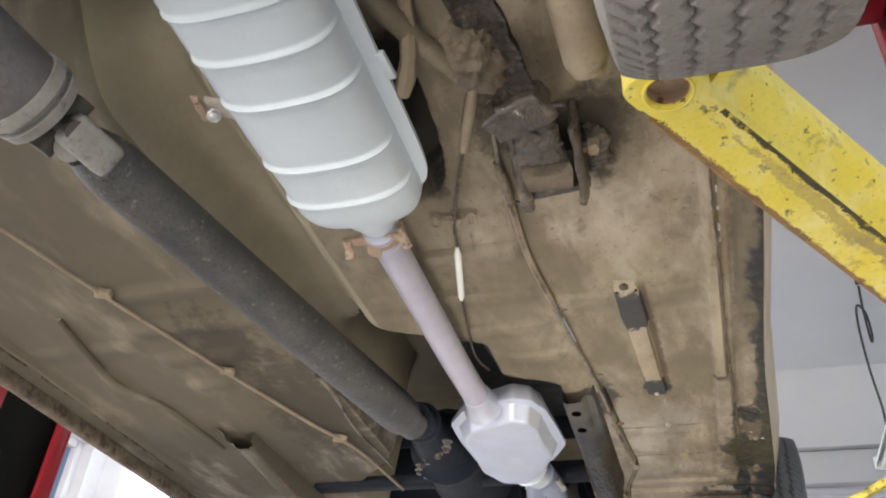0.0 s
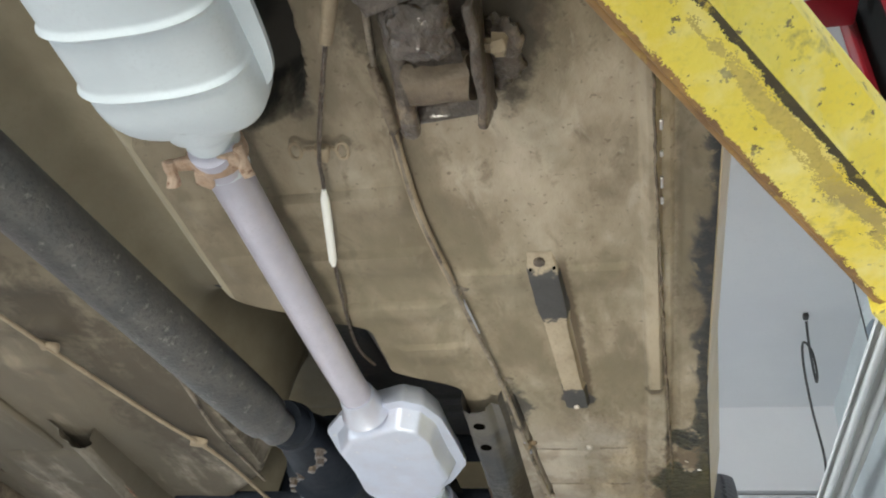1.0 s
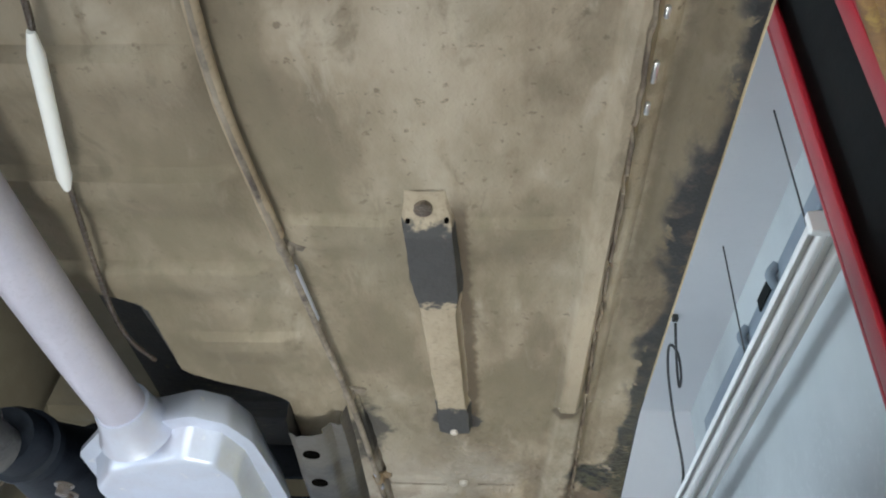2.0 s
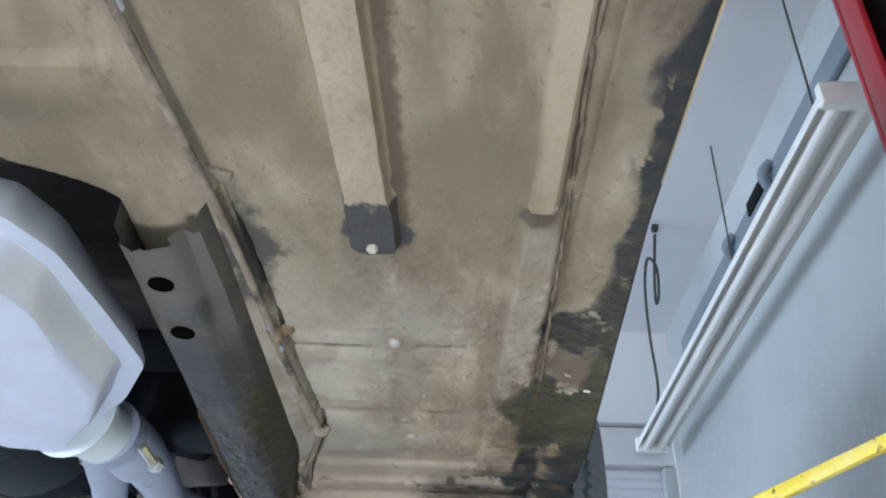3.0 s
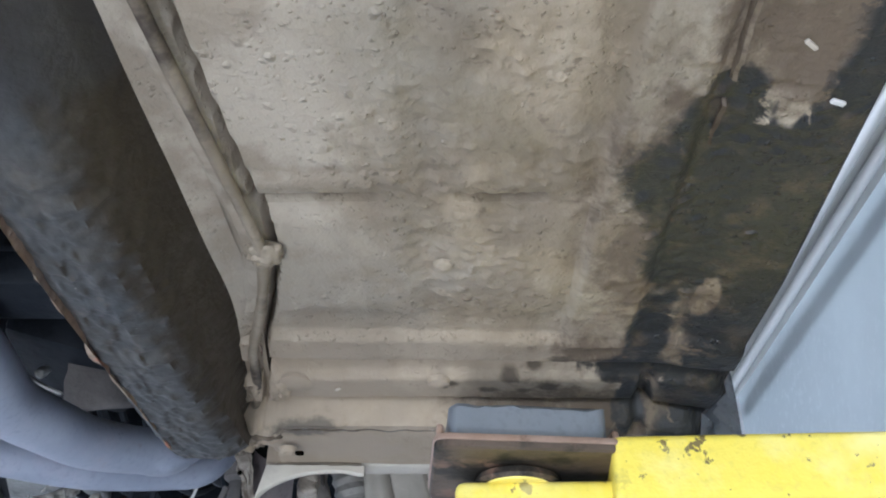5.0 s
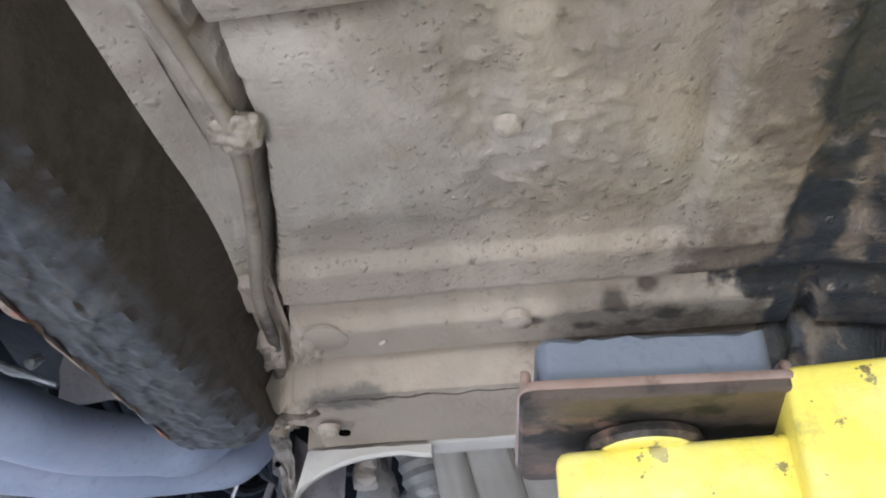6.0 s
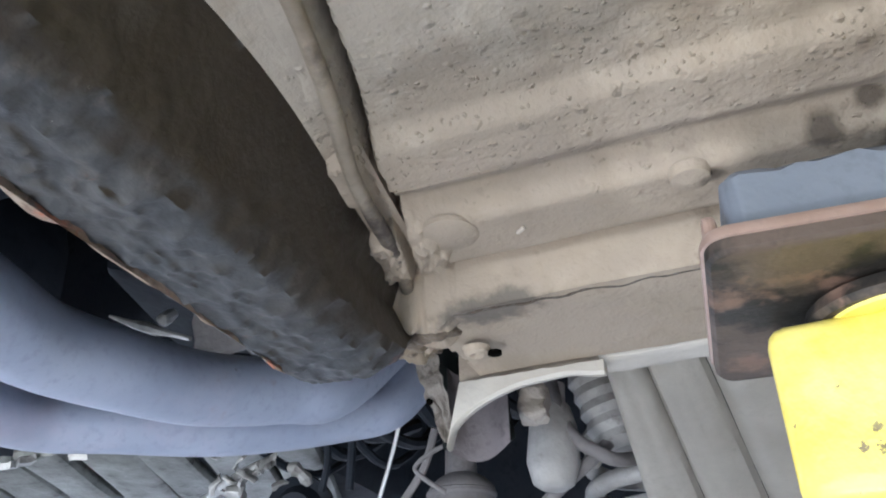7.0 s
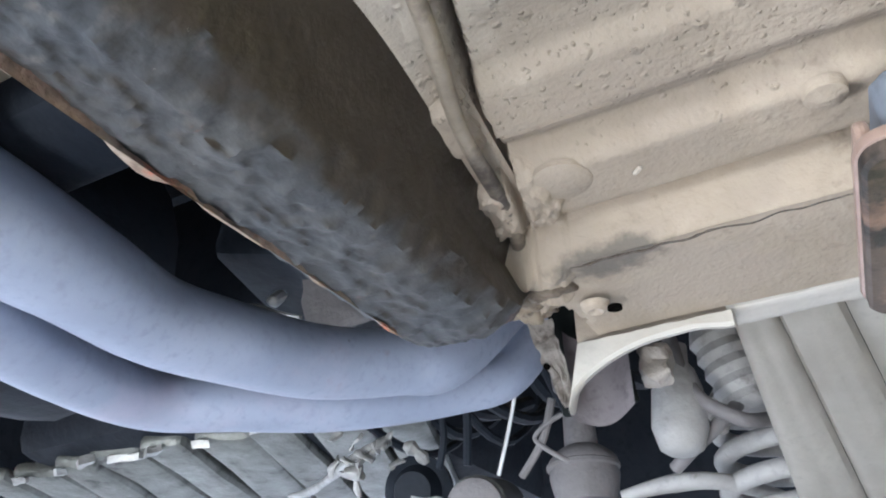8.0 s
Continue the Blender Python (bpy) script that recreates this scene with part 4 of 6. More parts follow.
def line_x(y):
    """Where the brake line runs at y."""
    for (xa, ya), (xb, yb) in zip(LINE, LINE[1:]):
        if y <= yb:
            return xa + (xb - xa) * (y - ya) / (yb - ya)
    return LINE[-1][0]


CX = -0.435
FLOOR = 1.80
car = root("car", CX, 1.5, 1.44, "old cream car raised on a lift, its dusty brown underside showing", "car")


def edge_of_tunnel(y, left):
    return 0.10 + 0.20 * ease((y - 2.05) / 0.3) if left else 0.10 + 0.20 * ease((y - 1.44) / 0.12) + 0.115 * ease((y - 1.68) / 0.08)


def under(x, y):
    """The height of the floor sheet; smaller is nearer the ground."""
    mirrored = x < CX
    xr = 2 * CX - x if mirrored else x
    u = abs(x - CX)
    z = FLOOR
    e = edge_of_tunnel(y, mirrored)
    z += (0.085 + 0.225 * ease((y - 1.5) / 0.3)) * ease((e - u) / (0.085 - 0.035 * ease((y - 1.5) / 0.2)))
    # well above the muffler
    if not mirrored:
        z += 0.075 * ease((-0.048 - x) / 0.020) * ease((x + 0.36) / 0.05) * ease((1.112 - y - 0.0025 / max(0.004, -0.04 - x)) / 0.024)
    # upswept floor over the rear axle
    z += 0.24 * ease((0.80 - y) / 0.30)
    # rocker and stiffener beside the seam
    z -= 0.013 * band(xr, 0.304 + 0.008 * ease((1.5 - y) / 0.3), 0.329, 0.010) * band(y, 0.85, 1.752, 0.014)
    left = 0.305 - 0.028 * (y - 1.76)
    z -= 0.007 * band(xr, left, 0.336, 0.008) * band(y, 1.765, 2.34, 0.025)
    z += 0.006 * band(xr, 0.345, 0.356, 0.008) * ease((2.0 - y) / 0.2)
    z += 0.010 * band(xr, 0.352, 0.360, 0.006) * band(y, 2.40, 2.48, 0.012)
    z -= 0.008 * ease((xr - 0.350) / 0.05)
    # cross beads
    for yy, lo, hi, h in ((1.215, -0.31, 0.0, 0.012), (1.345, -0.31, 0.0, 0.012), (1.475, -0.20, 0.005, 0.010), (1.60, -0.10, 0.01, 0.008), (1.405, 0.035, 0.135, 0.007), (1.405, 0.20, 0.285, 0.007)):
        z -= h * ease((y - yy) / 0.008 + 0.5) * ease((yy + 0.07 - y) / 0.05) * band(xr, lo, hi, 0.03)
    # pressed panels at the front of the floor
    z += 0.003 * band(xr, 0.058, 0.112, 0.010) * band(y, 2.3712, 2.3748, 0.003)
    for lo, hi in ((0.085, 0.163), (0.212, 0.262)):
        for yb in (1.994, 2.160):
            z += band(xr, lo, hi, 0.006) * (0.013 * band(y, yb + 0.001, yb + 0.0065, 0.003) - 0.0015 * band(y, yb - 0.022, yb, 0.010))
        z -= 0.004 * band(xr, lo - 0.01, hi + 0.02, 0.02) * band(y, 2.01, 2.155, 0.02)
        z -= 0.004 * band(xr, lo - 0.01, hi + 0.02, 0.02) * band(y, 2.175, 2.30, 0.03)
    z -= 0.006 * band(y, 2.335, 2.375, 0.014)
    z += 0.004 * band(y, 2.384, 2.392, 0.008)
    z -= 0.008 * band(y, 2.40, 2.445, 0.012)
    z -= 0.027 * ease((y - 2.452) / 0.010) * ease((xr + 0.02) / 0.05)
    # groove beside the brake line, shaped to stand for the line's shade
    if not mirrored and y > 1.74 and y < 2.47:
        lx = line_x(y) + 0.0080 + 0.0008 * noise.noise(Vector((1, y * 40, 3)))
        z += 0.016 * band(x, lx - 0.0019, lx + 0.0019, 0.0025) * band(y, 1.80, 2.44, 0.10)
        z -= (0.0045 + 0.002 * noise.noise(Vector((7, y * 60, x * 60)))) * band(x, lx - 0.022, lx - 0.007, 0.006) * band(y, 1.80, 2.40, 0.10)
    # dents and lumps of undercoat
    p = Vector((x * 9, y * 9, 0.3))
    z += 0.0025 * noise.noise(p)
    q = Vector((x * 60, y * 60, 1.7))
    z -= 0.0008 * max(0.0, noise.noise(q))
    if y > 1.7 and x > CX and y < 2.46:
        # stones and clods caught in the undercoat
        where = 0.45 + 1.1 * noise.noise(Vector((x * 16, y * 16, 4))) + 0.9 * ease((x - 0.10) / 0.08) - 0.55
        where = ease(where) * ease((y - 1.72) / 0.15) * (1 - 0.65 * ease((y - 2.26) / 0.08))
        if where > 0.02:
            g = Vector((x * 120, y * 120, 2.5))
            z -= 0.0030 * where * max(0.0, noise.noise(g * 0.7) - 0.12) + 0.0036 * where * max(0.0, noise.noise(g * 1.5) - 0.10)
            z += 0.0034 * where * max(0.0, noise.noise(g * 0.8 + Vector((5, 5, 5))) - 0.40)
    return z


def flare(x, y):
    """The rocker widens towards the front wing."""
    off = 0.024 * min(max((y - 1.75) / 0.5, 0.0), 1.0)
    u = abs(x - CX) - (0.33 - CX)
    return x if u <= 0 else x + math.copysign(off * u / 0.07, x - CX)


def sill_end(x):
    """The floor's front edge, rounded off behind the wheel arch."""
    u = abs(x - CX) + CX
    return 2.556 - 0.042 * ease((u - 0.325) / 0.03) - 0.115 * (1 - math.sqrt(max(0.0, 1 - (max(0.0, u - 0.352) / 0.05) ** 2)))


def floor_sheet(x0, x1, y0, y1, step_x, step_y):
    nx, ny = round((x1 - x0) / step_x), round((y1 - y0) / step_y)
    bm = sheet(nx, ny, lambda u, v: (flare(x := x0 + (x1 - x0) * u, y := y0 + (min(y1, sill_end(x)) - y0) * v), y, under(x, y)))
    for f in bm.faces:
        c = f.verts[0].co
        if abs(c.x - CX) < edge_of_tunnel(c.y, c.x < CX) - 0.002:
            # past y 1.50 the tunnel's unlit depth is painted black
            f.material_index = 2 if c.x > CX and c.y > 1.50 + 0.05 * noise.noise(c * 20) else 1
    # the gap between the rail's end and the front box
    gap = [f for f in bm.faces if f.verts[0].co.y > 2.478 + 0.006 * noise.noise(f.verts[0].co * 90) and -0.03 < f.verts[0].co.x < 0.036 + 0.003 * noise.noise(f.verts[0].co * 120)]
    bmesh.ops.delete(bm, geom=gap, context="FACES")
    return bm


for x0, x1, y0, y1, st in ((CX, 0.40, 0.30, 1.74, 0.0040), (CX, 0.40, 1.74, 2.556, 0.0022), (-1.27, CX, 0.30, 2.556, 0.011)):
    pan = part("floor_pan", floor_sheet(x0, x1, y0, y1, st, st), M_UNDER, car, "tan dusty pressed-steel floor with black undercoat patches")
    pan.data.materials.append(M_TUNNEL)
    pan.data.materials.append(M_BLACK)



def seam_x(y):
    return 0.324 + 0.006 * ease((y - 1.2) / 0.3) + 0.030 * max(0.0, y - 1.55)


for d in (1, -1):
    bm = bmesh.new()
    rows = []
    for k in range(420):
        y = 0.85 + 1.30 * k / 419
        xs = seam_x(y) + 0.0022 * noise.noise(Vector((0, y * 14, d))) + 0.0015 * noise.noise(Vector((0, y * 70, d)))
        top = under(xs, y) + 0.003
        low = top - (0.010 + 0.003 * noise.noise(Vector((4, y * 55, d))) - 0.008 * ease((noise.noise(Vector((9, y * 34, d))) - 0.25) / 0.1)) * ease((2.15 - y) / 0.12)
        rows.append([bm.verts.new(((xs + a) if d > 0 else 2 * CX - xs - a, y, b)) for a, b in ((-0.0016, top), (-0.0014, low), (0.0008, low - 0.001), (0.0016, low + 0.001), (0.0020, top))])
    for a, b in zip(rows, rows[1:]):
        for j in range(4):
            bm.faces.new((a[j], a[j + 1], b[j + 1], b[j]))
    part("pinch_weld", bm, M_WELD, car, "ragged brown pinch-weld edge")

# outer body sides, closed above by a plain shell
for xs, d in ((0.402, 1), (-1.272, -1)):
    prof = [(-0.003, 1.796), (0.0, 1.7925), (0.005, 1.812), (0.013, 1.845), (0.030, 1.915), (0.040, 2.05), (0.045, 2.30), (0.02, 2.52)]
    bm = sheet(60, len(prof) - 1, lambda u, v: (xs + d * (prof[round(v * 7)][0] + 0.024 * min(max((0.72 + u * 1.70 - 1.75) / 0.5, 0.0), 1.0)), 0.72 + u * 1.70, prof[round(v * 7)][1]))
    for f in bm.faces:
        f.material_index = 1 if f.calc_center_median().z < 1.80 and f.calc_center_median().y > 1.7 else 0
    side = part("body_side", bm, M_CREAM, car)
    side.data.materials.append(M_BLACK)
for d in (1, -1):
    fx = (lambda x: x) if d > 0 else (lambda x: 2 * CX - x)
    bm = tube([(fx(0.4215), 2.30, 1.797), (fx(0.4235), 2.36, 1.799), (fx(0.4255), 2.41, 1.801), (fx(0.4250), 2.435, 1.802), (fx(0.4215), 2.458, 1.803)], [0.001, 0.0035, 0.0055, 0.0050, 0.002], 12)
    part("wing_lip", bm, M_CREAM, car, "pale cream wheel arch lip")
for d in (1, -1):
    fx = (lambda x: x) if d > 0 else (lambda x: 2 * CX - x)
    bm = sheet(40, 5, lambda u, v: (fx(flare(0.325 + 0.0769 * u, 2.42)), sill_end(0.325 + 0.0769 * u) - 0.001 + 0.012 * v * v, under(0.325 + 0.0769 * u, sill_end(0.325 + 0.0769 * u)) + 0.05 * v))
    part("arch_edge", bm, M_BLACK, car)
part("sill", rugged(box((0.034, 1.60, 0.036), at(-1.270, 1.60, 1.778), 0.008), 0.006, 20), M_WELD, car, "dark brown dusty sill along the far side")
# plain unseen lid added to keep light out of the bay
part("body_shell", box((1.70, 3.6, 0.02), at(CX, 2.1, 2.53), 0.008), M_CREAM, car)
# closing walls with the bay's shade put into their colour
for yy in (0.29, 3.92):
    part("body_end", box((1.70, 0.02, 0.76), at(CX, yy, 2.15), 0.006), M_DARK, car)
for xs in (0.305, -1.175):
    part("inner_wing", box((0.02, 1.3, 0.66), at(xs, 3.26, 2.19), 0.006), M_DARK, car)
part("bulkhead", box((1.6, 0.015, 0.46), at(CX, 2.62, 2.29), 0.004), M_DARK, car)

# frame rails
def rail_low(y):
    return 1.766 - 0.030 * ease((y - 1.72) / 0.55) + 0.07 * ease((y - 2.42) / 0.12) ** 2


def frame_rail(name, d):
    """A pressed box rail with a flange, open at its rear end; d is 1 for one side, -1 for the other."""
    bm = bmesh.new()
    rows = []
    n, y0, y1 = 300, 1.712 if d > 0 else 1.84, 2.50
    for k in range(n + 1):
        y = y0 + (y1 - y0) * k / n
        zl = rail_low(y)
        sq = 0.024 * ease((y - 2.24) / 0.26)
        out = 0.007 * ease((y - 2.15) / 0.2)
        corner = [(-0.024 - out, 1.90), (-0.024 - out, zl + 0.012), (-0.022 - out, zl + 0.004), (-0.014 - out, zl), (0.010, zl), (0.021, zl + 0.003), (0.031, zl + 0.013), (0.044 - sq, 1.777), (0.051 - sq, 1.7935), (0.068 - sq, 1.7985)]
        prof = []
        for (ax, az), (bx, bz), cells in zip(corner, corner[1:], (4, 3, 3, 20, 3, 3, 9, 3, 2)):
            prof += [(ax + (bx - ax) * c / cells, az + (bz - az) * c / cells) for c in range(cells)]
        prof.append(corner[-1])
        end = 1 - math.sqrt(max(0.0, 1 - ease((y - 2.425) / 0.08) ** 2))
        row = []
        for i, (px, pz) in enumerate(prof):
            px = px + (0.008 - px) * end * 0.75
            pz = max(pz, zl) + (1.84 - zl) * end * 0.55 * (i < 48)
            q = Vector((px * 75, y * 75, pz * 75))
            low = 1 - ease((pz - zl - 0.004) / 0.03)
            lump = (0.0024 * max(-0.3, noise.noise(q * 1.1)) + 0.0026 * max(-0.2, noise.noise(q * 2.5)) + 0.0009 * max(-0.3, noise.noise(q * 4))) * ease((y - 1.95) / 0.2) * (0.25 + 0.75 * low)
            x = px + 0.002 * noise.noise(Vector((0.1 * i, y * 9, 0))) + 0.5 * lump
            row.append(bm.verts.new((x if d > 0 else 2 * CX - x, y, pz - lump)))
        rows.append(row)
    for k, (a, b) in enumerate(zip(rows, rows[1:])):
        for j in range(len(a) - 1):
            if k > (24 if 4 <= j < 33 else 18 if j < 4 else 20 if j < 45 else 14 if j < 48 else -1) + 5 * noise.noise(Vector((j * 0.11, 2, 2))):
                f = bm.faces.new((a[j], a[j + 1], b[j + 1], b[j]))
                f.material_index = 1 if j >= 48 else 0
    bm.faces.new(rows[-1])
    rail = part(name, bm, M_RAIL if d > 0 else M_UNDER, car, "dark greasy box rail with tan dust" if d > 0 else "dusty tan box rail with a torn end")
    rail.data.materials.append(M_UNDER)
    return rail


for d in (1, -1):
    rail = frame_rail("frame_rail", d)
    fx = (lambda x: x) if d > 0 else (lambda x: 2 * CX - x)
    for yy, rx in ((1.826, 0.011), (1.903, 0.011)) if d > 0 else ():
        z = rail_low(yy)
        part("rail_hole", lathe([(-0.0012, rx), (0.004, rx)], at(fx(0.0), yy, z), 24), M_HOLE, rail)
    lip = bmesh.new()
    rows = []
    for k in range(60):
        y = 2.06 + 0.36 * k / 59
        zl = rail_low(y)
        w = max(0.0, 0.001 + 0.013 * noise.noise(Vector((y * 26, 2.0, d)))) * band(y, 2.08, 2.40, 0.06)
        rows.append([lip.verts.new((fx(a), y, b)) for a, b in ((-0.021, zl - 0.002), (-0.021 - w, zl - 0.001 + 0.004 * noise.noise(Vector((y * 50, 1, 1)))), (-0.020 - w, zl + 0.004), (-0.020, zl + 0.006))])
    for a, b in zip(rows, rows[1:]):
        for j in range(3):
            lip.faces.new((a[j], a[j + 1], b[j + 1], b[j]))
    part("ragged_lip", lip, M_EDGE, rail, "ragged rusty metal edge")


# seat stiffener strip, its ends brushed black
bm = bmesh.new()
rows = []
for k in range(361):
    v = k / 360
    y = 1.365 + 0.452 * v
    cxs = 0.163 + 0.019 * v
    half = 0.024 - 0.006 * ease((v - 0.28) / 0.12) + 0.003 * ease((v - 0.80) / 0.05)
    end = ease(v / 0.10) * math.sqrt(max(0.0, min(1.0, (1 - v) / 0.05)))
    h = 0.015 * (0.15 + 0.85 * end) * (0.45 + 0.55 * ease((v - 0.06) / 0.05))
    half *= 0.72 + 0.28 * end
    prof = [(-half - 0.004, 0.003), (-half, -0.001), (-half * 0.88, -h), (-half * 0.4, -h - 0.001), (half * 0.4, -h - 0.001), (half * 0.88, -h), (half, -0.001), (half + 0.004, 0.003)]
    prof = [(p0[0] + (p1[0] - p0[0]) * c / 4, p0[1] + (p1[1] - p0[1]) * c / 4) for p0, p1 in zip(prof, prof[1:]) for c in range(4)] + [prof[-1]]
    rows.append([bm.verts.new((cxs + a + 0.001 * noise.noise(Vector((0, y * 30, a))), y, FLOOR - 0.001 + b + 0.0009 * noise.noise(Vector((a * 90, y * 60, 1))))) for a, b in prof])
for a, b in zip(rows, rows[1:]):
    for j in range(28):
        bm.faces.new((a[j], a[j + 1], b[j + 1], b[j]))
strip = part("stiffener_strip", bm, M_STRIP, car, "pressed tan steel strip with black-brushed ends")
part("plate_hole", lathe([(0.002, 0.0082), (-0.0072, 0.0082), (-0.0078, 0.007), (-0.0068, 0.0)], at(0.161, 1.384, 1.7985), 20, cap=False), M_OILY, strip)
for x, y in ((0.147, 1.398), (0.181, 1.397)):
    part("pin_hole", lathe([(0.002, 0.0021), (-0.0085, 0.0021)], at(x, y, 1.7985), 12), M_HOLE, strip)
part("strip_bolt", bolt(0.180, 1.792, 1.785, 0.0048, 0.005, washer=False), M_PALE, strip)

def mud(x, y, z, rx, ry, rz, rough=0.3, scale=45.0):
    bm = bmesh.new()
    bmesh.ops.create_icosphere(bm, subdivisions=5, radius=1.0)
    for q in bm.verts:
        p = Vector((x + rx * q.co.x, y + ry * q.co.y, z + rz * q.co.z))
        w = rough * (noise.noise(p * scale) + 0.5 * noise.noise(p * scale * 2.3) + 0.2 * noise.noise(p * scale * 6))
        q.co = p + Vector((rx * q.co.x, ry * q.co.y, rz * q.co.z)) * w
    return bm


# brake line with its clips
brake = part("brake_line", tube([(x, y, 1.7885 + 0.001 * ease((y - 1.7) / 0.2)) for x, y in LINE], 0.0039, 10, wobble=0.12), M_LINE, car)
part("sleeve", tube([(0.017, 1.11, 1.791), (0.014, 1.26, 1.791), (0.028, 1.42, 1.791)], 0.0060, 12, wobble=0.1), M_TAN, brake)
part("bare_length", tube([(0.034, 1.468, 1.7905), (0.042, 1.555, 1.7905)], 0.0046, 12), M_CAT, brake, "bare bright length of pipe")
for a, b in (((0.0687, 1.940, 1.7895), (0.0697, 1.954, 1.790)), ((0.0716, 1.982, 1.790), (0.0724, 1.992, 1.790))):
    part("bare_length", tube([a, b], 0.0039, 12, wobble=0.15), M_HEADER, brake, "bare bright length of pipe")
for x, y in ((0.017, 1.12), (0.030, 1.445), (0.057, 1.722)):
    bm = lathe([(-0.009, 0.0045), (-0.007, 0.0065), (0.0, 0.0075), (0.006, 0.0068), (0.009, 0.0045)], along((x, y, 1.795), (x + 0.01, y + 0.1, 1.795)), 14)
    box((0.020, 0.012, 0.006), at(x + 0.008, y - 0.002, 1.799, 20), 0.002, bm=bm)
    for v in bm.verts:
        v.co += 0.002 * noise.noise_vector(v.co * 160)
    part("line_clip", bm, M_LINE, brake)
bm = lathe([(-0.010, 0.004), (-0.006, 0.0075), (0.002, 0.008), (0.008, 0.0065), (0.012, 0.004)], along((0.070, 1.966, 1.794), (0.080, 2.06, 1.795)), 24)
lathe([(-0.003, 0.009), (0.0, 0.0085), (0.002, 0.006), (0.003, 0.0)], at(0.080, 1.968, 1.798, 0, 180), 20, bm, cap=False)
part("line_clip", rugged(bm, 0.003, 90), M_CLIP, brake, "ochre-brown rusty line clip")
part("line_clip", mud(0.0855, 2.212, 1.7915, 0.0115, 0.012, 0.0075, 0.40, 110.0), M_LINE, brake, "clip caked in ochre dirt")
part("rubber_sleeve", tube([(0.020, 1.004, 1.788), (0.021, 1.055, 1.787), (0.020, 1.103, 1.789)], [0.006, 0.0075, 0.0065], 12, wobble=0.2), M_WELD, brake)

fuel = part("fuel_line", tube([(x, y, 1.784) for x, y in ((-0.88, 0.95), (-0.822, 1.21), (-0.789, 1.338), (-0.754, 1.471), (-0.714, 1.62), (-0.656, 1.82), (-0.597, 2.0), (-0.57, 2.28))], 0.0045, 10, wobble=0.12), M_TAN, car)
for x, y in ((-0.822, 1.205), (-0.735, 1.545), (-0.62, 1.93)):
    part("line_clip", rugged(box((0.034, 0.024, 0.014), at(x, y, 1.788, 25), 0.004), 0.004, 60), M_TAN, fuel)
part("floor_rib", tube([(-0.996, 1.287, 1.797), (-1.03, 1.45, 1.795), (-1.05, 1.58, 1.797), (-1.0, 1.70, 1.796), (-0.985, 1.85, 1.797), (-0.98, 1.97, 1.798)], [0.008, 0.010, 0.012, 0.009, 0.010, 0.006], 12, wobble=0.2), M_UNDER, car)
part("wiring_tube", tube([(-0.537, 1.60, 1.79), (-0.530, 1.685, 1.782), (-0.548, 1.80, 1.784), (-0.552, 1.89, 1.782), (-0.56, 2.15, 1.80)], [0.007, 0.006, 0.003, 0.003, 0.003], 10, wobble=0.3), M_LINE, car)

# parking brake cable, bracket and adjuster
cable = part("brake_cable", tube([(0.026, 0.85, 1.785), (-0.020, 0.961, 1.783), (-0.078, 1.115, 1.778), (-0.092, 1.18, 1.775), (-0.13, 1.345, 1.778), (-0.165, 1.56, 1.785), (-0.16, 1.66, 1.80)], 0.0028, 8), M_OILY, car)
part("cable_sheath", tube([(0.027, 0.846, 1.785), (0.004, 0.905, 1.784), (-0.020, 0.962, 1.783)], [0.0075, 0.0082, 0.0078], 14, wobble=0.08), M_TAN, cable, "tan cable sheath")
part("adjuster_rod", lathe([(0, 0.003), (0.02, 0.0062), (0.15, 0.0062), (0.165, 0.003)], along((-0.092, 1.18, 1.772), (-0.131, 1.345, 1.774)), 12), M_LAMP, cable)
bm = rugged(box((0.016, 0.026, 0.012), at(-0.080, 1.128, 1.784, 15), 0.003), 0.004, 80)
for cx0, cy0 in ((-0.113, 1.122), (-0.053, 1.128)):
    tube([(cx0 + 0.0075 * math.cos(a), cy0 + 0.0095 * math.sin(a), 1.786 - 0.004 * math.sin(a)) for a in (2 * math.pi * k / 12 for k in range(13))], 0.0024, 8, bm)
tube([(-0.104, 1.123, 1.790), (-0.080, 1.126, 1.792), (-0.061, 1.128, 1.790)], 0.003, 8, bm)
part("cable_bracket", bm, M_TAN, cable)

# plugs, rivets and bumps on the floor
part("floor_plug", rugged(lathe([(0, 0.0068), (-0.003, 0.0067), (-0.005, 0.0056), (-0.0065, 0.0035), (-0.007, 0.0)], at(0.189, 1.987, 1.800), 32, cap=False), 0.0008, 120), M_PLUG, car)
part("floor_plug", lathe([(0, 0.0150), (-0.003, 0.0150), (-0.0045, 0.0125), (-0.0045, 0.0)], at(0.073, 2.412, 1.7935), 24, cap=False), M_UNDER, car)
part("floor_plug", lathe([(0, 0.010), (-0.005, 0.009), (-0.007, 0.0)], at(0.193, 2.408, 1.794), 20, cap=False), M_UNDER, car)
part("hole_dimple", lathe([(0.002, 0.0085), (-0.0015, 0.0072), (-0.0030, 0.0045), (-0.0022, 0.0022), (-0.0005, 0.0)], at(0.0535, 2.504, 1.7665), 24, cap=False), M_UNDER, car)
part("box_hole", lathe([(0, 0.0042), (-0.002, 0.0042)], at(0.064, 2.506, 1.7655), 16), M_HOLE, car)
bm = bmesh.new()
rows = []
